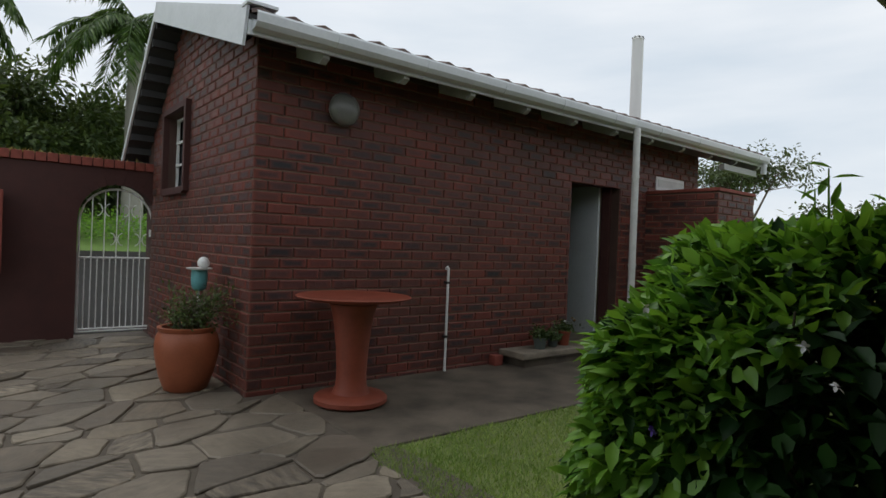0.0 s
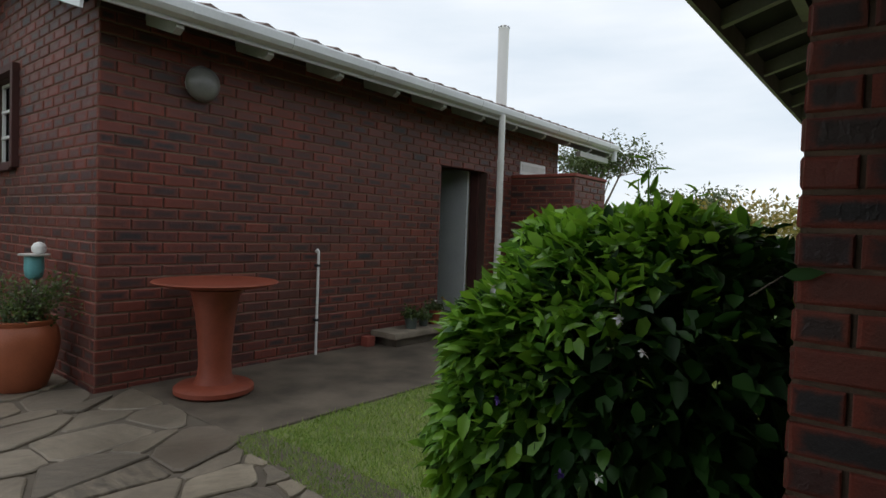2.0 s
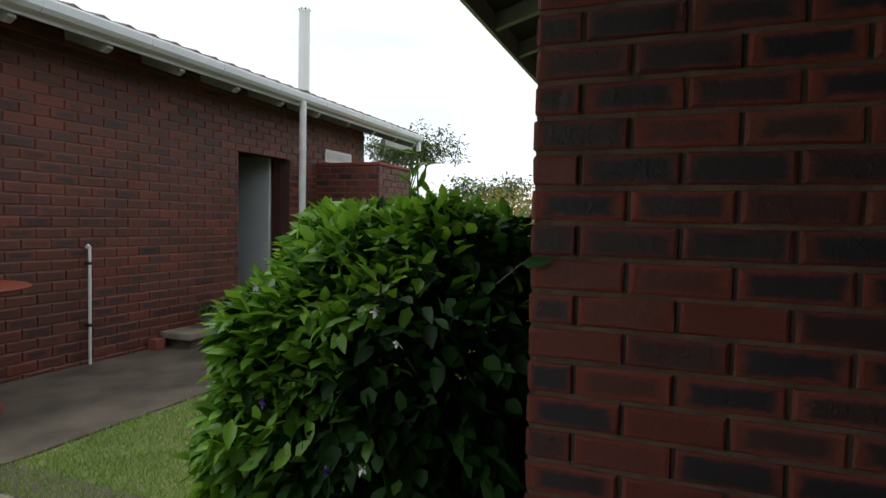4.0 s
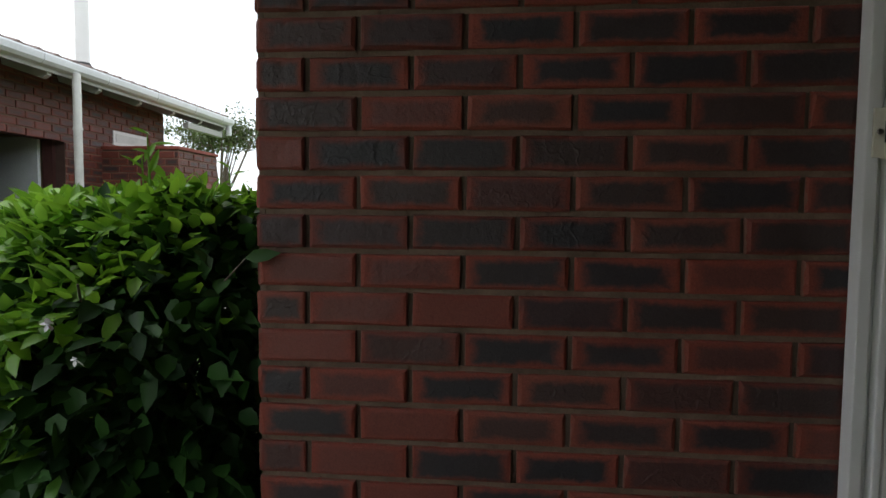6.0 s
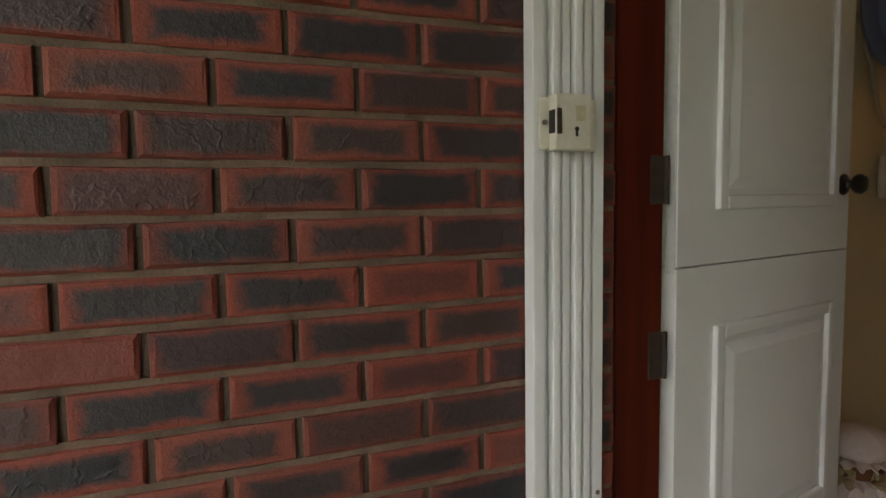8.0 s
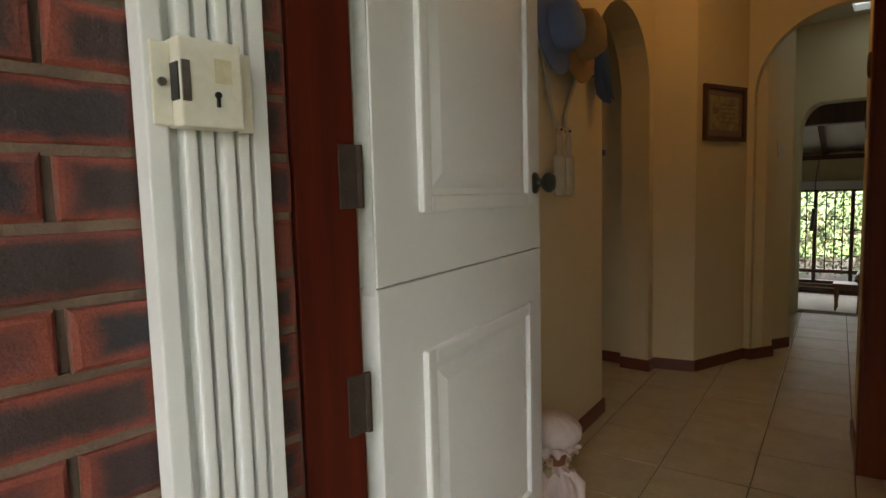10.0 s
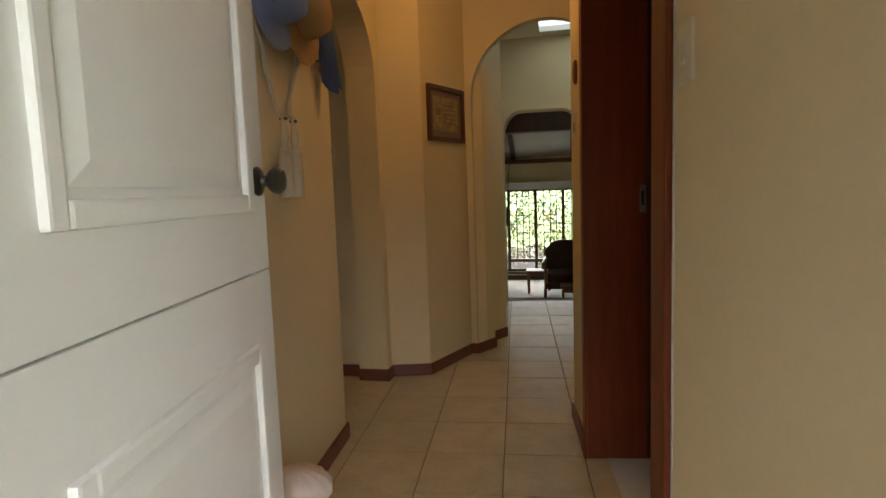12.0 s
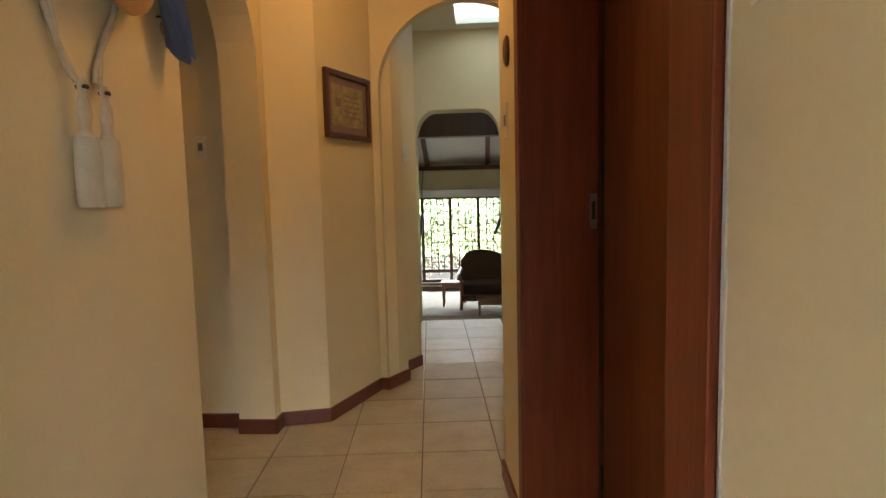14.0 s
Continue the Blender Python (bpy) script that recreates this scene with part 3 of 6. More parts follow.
# roof, its barge boards, gutter and rafters
roof = thing("outbuilding_roof", "low tiled gable roof with white barge board and gutter", "roof", kind="structure")
X0, X1 = 1.31, 9.15


def slope_pt(x, f, lift=0.0, rear=False):
    y = RIDGE_Y + (REAR_Y - RIDGE_Y) * f if rear else EAVE_Y - 0.02 + (RIDGE_Y - EAVE_Y + 0.02) * f
    z = RIDGE_Z + (REAR_Z - RIDGE_Z) * f if rear else EAVE_Z + (RIDGE_Z - EAVE_Z) * f
    return (x, y, z + lift)


for rear in (False, True):
    bm = bmesh.new()
    q = [slope_pt(X0, 0, 0.0, rear), slope_pt(X1, 0, 0.0, rear), slope_pt(X1, 1, 0.0, rear), slope_pt(X0, 1, 0.0, rear)]
    lo = [bm.verts.new(Vector(p) - Vector((0, 0, 0.03))) for p in q]
    hi = [bm.verts.new(Vector(p)) for p in q]
    bm.faces.new(lo), bm.faces.new(hi)
    for i in range(4):
        bm.faces.new((lo[i], lo[(i + 1) % 4], hi[(i + 1) % 4], hi[i]))
    part("underlay", bm, SOFFIT, roof)
# courses of interlocking tiles with a rolled front edge
bm = bmesh.new()
cols = 34
for c in range(cols):
    a, b = X0 + (X1 - X0) * c / cols, X0 + (X1 - X0) * (c + 1) / cols
    for r in range(8):
        f0, f1 = r / 8 - 0.012, (r + 1) / 8
        prof = [(a, 0.018), (a + (b - a) * 0.3, 0.045), (a + (b - a) * 0.6, 0.022), (b, 0.018)]
        up = [bm.verts.new(slope_pt(x, f1, z)) for x, z in prof]
        dn = [bm.verts.new(slope_pt(x, f0, z + 0.016)) for x, z in prof]
        ft = [bm.verts.new(slope_pt(x, f0, z - 0.012)) for x, z in prof]
        for i in range(3):
            bm.faces.new((dn[i], dn[i + 1], up[i + 1], up[i]))
            bm.faces.new((ft[i], ft[i + 1], dn[i + 1], dn[i]))
part("tile_courses", bm, ROOFTILE, roof, "weathered brown roof tiles")
part("barge_board", prism([(EAVE_Y - 0.02, EAVE_Z + 0.05), (EAVE_Y + 0.05, EAVE_Z - 0.20), (RIDGE_Y + 0.1, RIDGE_Z - 0.13), (RIDGE_Y, RIDGE_Z + 0.04)], yz(X0 - 0.022), 0.02), GUTTER_W, roof, "white painted barge board")
part("barge_board", prism([(RIDGE_Y, RIDGE_Z + 0.04), (RIDGE_Y + 0.1, RIDGE_Z - 0.13), (REAR_Y, REAR_Z - 0.04), (REAR_Y + 0.02, REAR_Z + 0.05)], yz(X0 - 0.018), 0.02), GUTTER_W, roof, "white painted barge board")
part("verge_flashing", boxed(X0 - 0.03, X0 + 0.18, EAVE_Y - 0.06, EAVE_Y + 0.06, EAVE_Z + 0.055, EAVE_Z + 0.075), GUTTER_W, roof)
for i in range(10):
    f = (i + 0.6) / 10
    x, y, z = slope_pt(0, f, -0.035, True)
    part("purlin", boxed(X0 + 0.01, WX + 0.1, y - 0.03, y + 0.03, z - 0.075, z), SOFFIT, roof)
for i in range(8):
    f = 0.16 + i * 0.105
    x, y, z = slope_pt(0, f, -0.035)
    part("purlin", boxed(X0 + 0.01, WX + 0.1, y - 0.03, y + 0.03, z - 0.075, z), SOFFIT, roof)
for i in range(11):
    x = 1.90 + i * 0.72
    sl = (RIDGE_Z - EAVE_Z) / (RIDGE_Y - EAVE_Y)
    y0, y1 = EAVE_Y + 0.03, WY + 0.02
    zz = lambda y: EAVE_Z + (y - EAVE_Y) * sl - 0.035
    part("rafter_end", prism([(y0, zz(y0)), (y0, zz(y0) - 0.13), (y0 + 0.06, zz(y0) - 0.16), (y1, zz(y1) - 0.17), (y1, zz(y1))], yz(x - 0.028), 0.056), RAFTER, roof, "grey-white rafter end")
part("fascia", boxed(X0, X1 - 0.05, EAVE_Y + 0.0, EAVE_Y + 0.022, EAVE_Z - 0.13, EAVE_Z - 0.03), GUTTER_W, roof)
gut = [(EAVE_Y - 0.105, 2.655), (EAVE_Y - 0.112, 2.64), (EAVE_Y - 0.105, 2.585), (EAVE_Y - 0.075, 2.555), (EAVE_Y - 0.004, 2.545), (EAVE_Y - 0.004, 2.64), (EAVE_Y - 0.012, 2.64), (EAVE_Y - 0.012, 2.552), (EAVE_Y - 0.072, 2.562), (EAVE_Y - 0.098, 2.589), (EAVE_Y - 0.103, 2.645)]
part("gutter", prism(gut, yz(X0 + 0.02), X1 - X0 - 0.02), GUTTER_W, roof, "white ogee gutter")
for x in (1.94, 2.75, 3.63, 4.44, 5.3, 6.2, 7.1, 8.0, 8.8):
    part("gutter_joint", prism([(u + (0.004 if u > EAVE_Y - 0.05 else -0.004), v - 0.003) for u, v in gut], yz(x - 0.016), 0.032), GUTTER_W, roof)
bm = tube(bmesh.new(), [(9.08, 3.73, 2.55), (9.08, 3.73, 2.40)], 0.04, 12)
part("gutter_outlet", bm, GUTTER_W, roof)
part("tie_beam", boxed(8.0, 9.0, 3.8, 3.88, 2.36, 2.44), RAFTER, roof)

pipe = thing("downpipe", "round white downpipe fixed to the brick wall", "downpipe")
part("pipe", tube(bmesh.new(), [(5.72, 3.70, 2.56), (5.72, 3.70, 1.2), (5.72, 3.70, 0.0)], 0.04, 16), WHITE_WORN, pipe, smooth=50)
for z in (2.0, 1.0, 0.25):
    part("pipe_bracket", tube(bmesh.new(), [(5.72, 3.70, z), (5.72, 3.70, z + 0.03)], 0.046, 16), WHITE_WORN, pipe)

flue = thing("flue_pipe", "tall white flue pipe with a slotted cap", "flue")
part("pipe", tube(bmesh.new(), [(7.02, 4.6, 2.75), (7.02, 4.6, 4.09)], 0.078, 18), WHITE, flue, smooth=50)
part("cap", turned(bmesh.new(), [(0.078, 4.09), (0.082, 4.11), (0.068, 4.145), (0.045, 4.165)], 7.02, 4.6, 18), WHITE, flue)
part("flashing", turned(bmesh.new(), [(0.14, 2.90), (0.10, 2.97), (0.08, 3.01)], 7.02, 4.6, 18), SOFFIT, flue)
for k in range(8):
    a = k * math.tau / 8
    part("cap_slot", boxed(7.02 + math.cos(a) * 0.074 - 0.008, 7.02 + math.cos(a) * 0.074 + 0.008, 4.6 + math.sin(a) * 0.074 - 0.008, 4.6 + math.sin(a) * 0.074 + 0.008, 4.125, 4.145), BLACK, flue)

# doorway of the outbuilding, leaf standing open inwards
door = tagged(part("door_1", boxed(6.155, 6.195, WY + 0.24, WY + 1.06, 0.08, 2.0, bevel=0.004), DOORGREY), "flush pale grey door standing open into the outbuilding", "door", kind="structure")
part("door_handle", tube(bmesh.new(), [(6.15, WY + 0.98, 1.02), (6.11, WY + 0.98, 1.02), (6.11, WY + 0.88, 1.02)], 0.01, 8), STEEL, door)
fr = thing("door_frame", "dark red timber door frame in the outbuilding", "door frame", kind="structure")
part("jamb", boxed(HOLE[0] + 0.002, HOLE[0] + 0.05, WY + 0.12, WY + 0.24, 0.0, 2.02), MAROON, fr)
part("jamb", boxed(HOLE[1] - 0.05, HOLE[1] - 0.002, WY + 0.12, WY + 0.24, 0.0, 2.02), MAROON, fr)
part("head", boxed(HOLE[0] + 0.05, HOLE[1] - 0.05, WY + 0.12, WY + 0.24, 1.975, 2.02), MAROON, fr)

step = thing("door_step", "low stone step with a worn concrete slab", "step", kind="structure")
part("slab", boxed(4.22, 6.3, 3.90, WY - 0.01, 0.035, 0.10, bevel=0.014), PALESTONE, step, "worn pale stone slab")
part("riser", boxed(4.30, 6.26, 3.96, WY - 0.005, G - 0.01, 0.034, bevel=0.01), CONCRETE, step)
part("loose_brick", boxed(4.08, 4.19, 4.16, 4.26, G - 0.004, 0.05, bevel=0.008), COPING, step)

win = thing("window_1", "small white steel window with bars in a brick reveal", "window", kind="structure")
part("pane", boxed(WX + 0.125, WX + 0.135, WIN[0], WIN[1], WIN[2], WIN[3]), DARKGLASS, win)
for y0, y1, z0, z1 in ((6.03, 6.095, 1.60, 2.52), (6.905, 6.97, 1.60, 2.52), (6.095, 6.905, 2.455, 2.52), (6.095, 6.905, 1.58, 1.655)):
    part("surround", boxed(WX - 0.055, WX + 0.02, y0, y1, z0, z1, bevel=0.006), MAROON, win, "projecting brick surround")
for k in range(4):
    y = WIN[0] + 0.02 + k * 0.253
    part("bar", boxed(WX + 0.085, WX + 0.11, y - 0.014, y + 0.014, WIN[2], WIN[3]), WHITE, win)
for k in range(4):
    z = WIN[2] + 0.02 + k * 0.25
    part("bar", boxed(WX + 0.082, WX + 0.107, WIN[0], WIN[1], z - 0.013, z + 0.013), WHITE, win)

vent = thing("window_2", "narrow white slot window under the eave", "window", kind="structure")
part("frame", boxed(7.07, 7.78, WY - 0.012, WY + 0.01, 2.02, 2.20, bevel=0.004), WHITE, vent)
part("pane", boxed(7.11, 7.74, WY - 0.018, WY - 0.013, 2.06, 2.16), WHITE_WORN, vent)

lamp = thing("bulkhead_lamp", "round frosted glass bulkhead lamp, unlit", "wall lamp")
for name, prof, mt in (("base_ring", [(0.12, 0), (0.12, 0.03), (0.10, 0.035)], WHITE_WORN), ("glass_bowl", [(0.128, 0.022), (0.14, 0.045), (0.125, 0.085), (0.08, 0.115), (0.03, 0.125)], GLOBE)):
    p = part(name, turned(bmesh.new(), prof, 0, 0, 28), mt, lamp, smooth=60)
    p.matrix_basis = Matrix.Translation((2.29, WY, 2.255)) @ Matrix.Rotation(radians(90), 4, "X")

sp = thing("standpipe", "thin white plastic standpipe clipped to the brick wall", "pipe")
part("pipe", tube(bmesh.new(), [(3.478, 4.27, 0.93), (3.478, 4.245, 0.95), (3.478, 4.23, 0.935), (3.478, 4.23, 0.90), (3.478, 4.235, G - 0.02)], 0.0125, 10), WHITE, sp, smooth=50)
for z in (0.80, 0.28):
    part("clip", boxed(3.461, 3.495, 4.215, 4.27, z - 0.012, z + 0.012), BLACK, sp)

# low screen wall beyond the downpipe
screen = structure("wall_screen", boxed(6.872, 7.82, 3.312, 3.52, G - 0.1, 1.94), MORTAR, "low screen wall of face brick", "wall")
part("return_wall", boxed(6.872, 7.09, 3.52, 4.28, G - 0.1, 1.94), MORTAR, screen)
part("coping", boxed(6.85, 7.84, 3.29, 4.28, 1.94, 1.98, bevel=0.006), COPING, screen)

# ---- yard wall with the arched gate ----
GY, GX0, GX1 = 7.6, 0.80, 1.62
cx, rr = (GX0 + GX1) / 2, (GX1 - GX0) / 2
outline = [(-7.0, G - 0.1), (-7.0, 1.90), (WX, 1.90), (1.93, 1.90), (1.93, G - 0.1), (GX1, G - 0.1), (GX1, 1.30)] + arc(cx, 1.30, rr, rr + 0.02, 0, 180)[1:-1] + [(GX0, 1.30), (GX0, G - 0.1)]
yard = structure("wall_yard", prism(outline, xz(GY), 0.22), MAROON, "maroon yard wall with an arched gateway", "wall")
for k in range(72):
    x = -6.2 + k * 0.108
    if x < 1.5:
        c = part("coping_brick", boxed(x + 0.004, x + 0.102, GY - 0.03, GY + 0.25, 1.905, 2.0, bevel=0.006), COPING, yard) if k == 0 else new("coping_brick", COPING_ME)
        if k == 0:
            COPING_ME, COPING_X = c.data, x
        c.parent = yard
        c.matrix_basis = Matrix.Translation((x - COPING_X, 0, random.uniform(-0.004, 0.006)))
for k in range(15):
    a0, a1 = radians(k * 12 + 0.8), radians(k * 12 + 11.2)
    pts = [(cx + math.cos(a) * r, 1.30 + math.sin(a) * r) for a, r in ((a0, rr + 0.005), (a0, rr + 0.11), (a1, rr + 0.11), (a1, rr + 0.005))]
    m2 = prism(pts, xz(GY - 0.008), 0.03)
    part("arch_brick", m2, MAROON, yard)
part("pier", boxed(-0.12, 0.12, GY - 0.35, GY, 0.7, 1.55, bevel=0.01), COPING, yard, "red brick letterbox pier")
rng = np.random.default_rng(8)
gp = np.c_[rng.uniform(-3, 1.5, 260), rng.uniform(GY, GY + 0.2, 260), np.full(260, 1.995)]
weeds = thing("wall_weeds", "dry grass tufts growing along the wall top", "weeds", kind="stuff")
foliage("tufts", rng, gp, np.tile([0, 0, 1.0], (260, 1)), 0.06, 0.012, HEDGEFAR_M, weeds, 0, True)

gate = thing("garden_gate", "white painted wrought iron arched gate, closed", "gate")
bar = lambda pts, r=0.0065: part("bar", tube(bmesh.new(), pts, r, 8), WHITE, gate)
part("frame", tube(bmesh.new(), [(GX0 + 0.03, GY + 0.1, 0.0), (GX0 + 0.03, GY + 0.1, 1.28)] + [(x, GY + 0.1, z) for x, z in arc(cx, 1.28, rr - 0.03, rr - 0.02, 180, 0, 14)] + [(GX1 - 0.03, GY + 0.1, 0.0), (GX0 + 0.03, GY + 0.1, 0.0)], 0.013, 8, False), WHITE, gate)
for z in (0.86, 0.03):
    part("rail", tube(bmesh.new(), [(GX0 + 0.03, GY + 0.1, z), (GX1 - 0.03, GY + 0.1, z)], 0.011, 8), WHITE, gate)
for k in range(1, 12):
    x = GX0 + 0.03 + k * (GX1 - GX0 - 0.06) / 12
    top = 1.28 + math.sqrt(max(0.0, (rr - 0.03) ** 2 - (x - cx) ** 2)) if k % 2 == 0 else 0.86
    bar([(x, GY + 0.1, 0.03), (x, GY + 0.1, top)])
for sx, sz in ((-0.14, 1.42), (0.0, 1.08), (0.26, 1.08), (0.14, 1.42)):
    for d in (-1, 1):
        part("scroll", tube(bmesh.new(), [(cx + sx + d * (0.012 + 0.05 * abs(a / 90) ** 1.6), GY + 0.095, sz + 0.07 * math.sin(radians(a))) for a in range(-90, 91, 15)], 0.007, 6), WHITE, gate)
part("latch", boxed(GX1 - 0.06, GX1 + 0.03, GY + 0.04, GY + 0.12, 1.12, 1.21, bevel=0.006), WHITE, gate)

# ---- things in the yard ----
pot = thing("plant_pot", "large glazed terracotta urn planted with a small shrub", "plant pot", at=pose(1.245, 4.72, G))
part("urn", turned(bmesh.new(), [(0.145, 0.0), (0.16, 0.01), (0.20, 0.12), (0.232, 0.26), (0.238, 0.36), (0.225, 0.43), (0.205, 0.46), (0.215, 0.475), (0.22, 0.495), (0.205, 0.50), (0.185, 0.495), (0.185, 0.44)], sides=40, wobble=0.008), TERRA, pot, smooth=40)
part("soil", turned(bmesh.new(), [(0.186, 0.42), (0.186, 0.455)], sides=24), SOIL, pot)
rng = np.random.default_rng(11)
shrub = thing("potted_shrub", "small wiry green shrub in the urn", "shrub", at=pose(1.245, 4.72, G))
tips = []
bm = bmesh.new()
for k in range(46):
    a, r, h = rng.uniform(0, math.tau), rng.uniform(0.05, 0.34) ** 0.9, rng.uniform(0.56, 0.83)
    if math.cos(a) < -0.2 and r > 0.2:
        h -= 0.06
    p0, p1 = Vector((rng.normal(0, 0.05), rng.normal(0, 0.05), 0.45)), Vector((math.cos(a) * r, math.sin(a) * r, h))
    tube(bm, [p0, (p0 + p1) / 2 + Vector((0, 0, 0.05)), p1], [0.005, 0.003, 0.0015], 4)
    for j in range(46):
        f = rng.uniform(0.35, 1.05)
        tips.append(np.array(p0.lerp(p1, f)) + rng.normal(0, 0.028, 3))
part("stems", bm, BARK, shrub)
tips = np.array(tips)
foliage("leaves", rng, tips, (tips - [0, 0, 0.5]) * 2, 0.034, 0.017, POTLEAF_M, shrub, 0.0, True)

feeder = thing("bird_feeder", "white and turquoise ceramic feeder with a white figure", "bird feeder", at=pose(1.36, 4.86, G))
part("post", tube(bmesh.new(), [(0, 0, 0.43), (0, 0, 0.80)], 0.012, 8), WHITE_WORN, feeder)
part("cup", turned(bmesh.new(), [(0.03, 0.76), (0.055, 0.78), (0.064, 0.84), (0.062, 0.93)], sides=20), TURQ, feeder, smooth=50)
part("dish", turned(bmesh.new(), [(0.06, 0.93), (0.10, 0.937), (0.102, 0.948), (0.05, 0.945)], sides=24), WHITE_WORN, feeder)
part("figure", turned(bmesh.new(), [(0.02, 0.946), (0.045, 0.965), (0.05, 0.995), (0.035, 1.025), (0.01, 1.037)], 0.03, 0, 16), WHITE, feeder, smooth=70)

bb = thing("bird_bath", "terracotta red bird bath on a flared pedestal", "bird bath", at=pose(2.165, 3.735, G))
part("basin", turned(bmesh.new(), [(0.09, 0.735), (0.20, 0.752), (0.37, 0.775), (0.425, 0.792), (0.434, 0.800), (0.424, 0.807), (0.385, 0.797), (0.33, 0.784), (0.05, 0.772)], sides=48), TERRA2, bb, smooth=40)
part("pedestal", turned(bmesh.new(), [(0.19, 0.055), (0.14, 0.075), (0.118, 0.13), (0.112, 0.22), (0.122, 0.40), (0.142, 0.58), (0.165, 0.70), (0.18, 0.742)], sides=40, wobble=0.006), TERRA2, bb, smooth=40)
part("foot", turned(bmesh.new(), [(0.255, 0.0), (0.275, 0.015), (0.275, 0.045), (0.255, 0.062), (0.17, 0.07)], sides=48), TERRA2, bb, smooth=40)


def little_pot(x, y, r, h, mt, label, flower, seed):
    t = thing("plant_pot", label, "plant pot", "pots on the step", at=pose(x, y, 0.10))
    part("pot", turned(bmesh.new(), [(r * 0.72, 0), (r * 0.95, h * 0.85), (r * 1.04, h * 0.86), (r * 1.04, h), (r * 0.9, h), (r * 0.88, h * 0.9)], sides=20), mt, t, smooth=40)
    g = np.random.default_rng(seed)
    p = np.c_[g.normal(0, r * 0.7, 240), g.normal(0, r * 0.7, 240), h + np.abs(g.normal(0, r * 0.55, 240))]
    plant = foliage("plant", g, p, p - [0, 0, h * 0.6], 0.05, 0.026, POTLEAF_M, t, 0.1, True)
    tagged(plant, kind="stuff")
    if flower:
        for k in range(4):
            part("flower", turned(bmesh.new(), [(0.008, h + 0.09 + k * 0.012), (0.017, h + 0.10 + k * 0.012), (0.004, h + 0.112 + k * 0.012)], g.normal(0, 0.05), g.normal(0, 0.05), 8), STRAW if k else PETAL, t)
    return t


little_pot(4.62, 4.05, 0.075, 0.12, GREENPOT, "small grey-green pot with a leafy seedling", False, 1)
little_pot(4.86, 4.08, 0.06, 0.09, GREENPOT, "small dark pot crowded with green leaves", False, 2)
little_pot(5.06, 4.10, 0.08, 0.16, TERRA2, "small red clay pot with yellow flowers", True, 3)

# ---- porch of the near house ----
PX, PY = 1.48, 0.052
Z0B = 1.46 - COURSE * 18
porch = structure("wall_porch", boxed(PX + 0.011, PX + 0.23, -1.42, PY - 0.011, G - 0.1, 3.0), MORTAR_DARK, "porch wall of flashed red face brick with raked joints", "wall")
structure("wall_house_side", boxed(PX + 0.23, 9.5, -0.17, PY - 0.011, G - 0.1, 3.0), MORTAR_DARK, "side wall of the house behind the shrub", "wall")
# two walls added out of view, dark so that less light bounces into the porch
structure("wall_porch_side", boxed(-3.4, -3.2, -1.52, 0.7, G - 0.1, 2.6), MAROON, "unseen dark wall added to close the porch and dim it", "wall")
structure("wall_entrance", boxed(-3.2, 0.60, -1.60, -1.40, G - 0.1, 3.0), MAROON, "unseen wall beside the entrance door, maroon to cut bounced light", "wall")
# out of view; its reach and dark colour only dim the porch and shrub
structure("ceiling_porch_unseen", boxed(-3.4, 1.34, -1.40, 1.25, 2.36, 2.42), SOFFIT, "unseen dark porch ceiling, drawn out to shade the porch", "ceiling")

eave = thing("house_eave", "open eave of the house with white rafters", "eave", kind="structure")
EY, EZ = 0.735, 2.34
part("underlay", prism([(EY, EZ + 0.09), (EY, EZ + 0.12), (-2.2, EZ + 1.05), (-2.2, EZ + 1.02)], yz(1.35), 8.2), SOFFIT, eave)
part("fascia", boxed(1.35, 9.55, EY - 0.012, EY + 0.012, EZ - 0.03, EZ + 0.10), RAFTER, eave)
part("roof_edge", prism([(EY + 0.04, EZ + 0.10), (EY + 0.04, EZ + 0.14), (EY - 0.4, EZ + 0.27), (EY - 0.4, EZ + 0.23)], yz(1.35), 8.2), ROOFTILE, eave)
part("batten", boxed(1.35, 9.5, 0.36, 0.42, EZ + 0.13, EZ + 0.18), RAFTER, eave)
for k in range(14):
    x = 1.62 + k * 0.58
    part("rafter", prism([(EY - 0.013, EZ - 0.005), (EY - 0.013, EZ + 0.088), (-0.15, EZ + 0.375), (-0.15, EZ + 0.255)], yz(x), 0.05), RAFTER, eave, "white painted rafter")
for k in range(40):
    x = 1.40 + k * 0.2
    part("roll_end", tube(bmesh.new(), [(x, EY + 0.045, EZ + 0.125), (x, EY - 0.02, EZ + 0.145)], 0.028, 8), ROOFTILE, eave)

# security gate folded into its white channel
sg = thing("security_gate", "white folding security gate stacked in its channel", "security gate")
part("channel_leg", boxed(1.438, 1.474, -1.222, -1.196, G, 2.25, bevel=0.003), WHITE, sg)
part("channel_back", boxed(1.462, 1.475, -1.362, -1.224, G, 2.25, bevel=0.002), WHITE, sg)
part("channel_leg", boxed(1.448, 1.462, -1.362, -1.338, G, 2.25, bevel=0.003), WHITE, sg)
for k in range(4):
    y = -1.247 - k * 0.0245
    part("folded_bar", boxed(1.436 + 0.006 * (k % 2), 1.46, y - 0.0085, y + 0.0085, 0.06, 2.2, bevel=0.004), WHITE, sg)
lockp = part("lock_box", boxed(1.398, 1.436, -1.297, -1.221, 1.314, 1.415, bevel=0.003), IVORY, sg, "ivory painted lock box")
part("latch_mouth", boxed(1.402, 1.422, -1.2225, -1.2190, 1.344, 1.386), BLACK, lockp)
part("latch_lip", boxed(1.396, 1.3985, -1.232, -1.2215, 1.342, 1.388, bevel=0.001), STEEL, lockp, "worn steel lip of the latch")
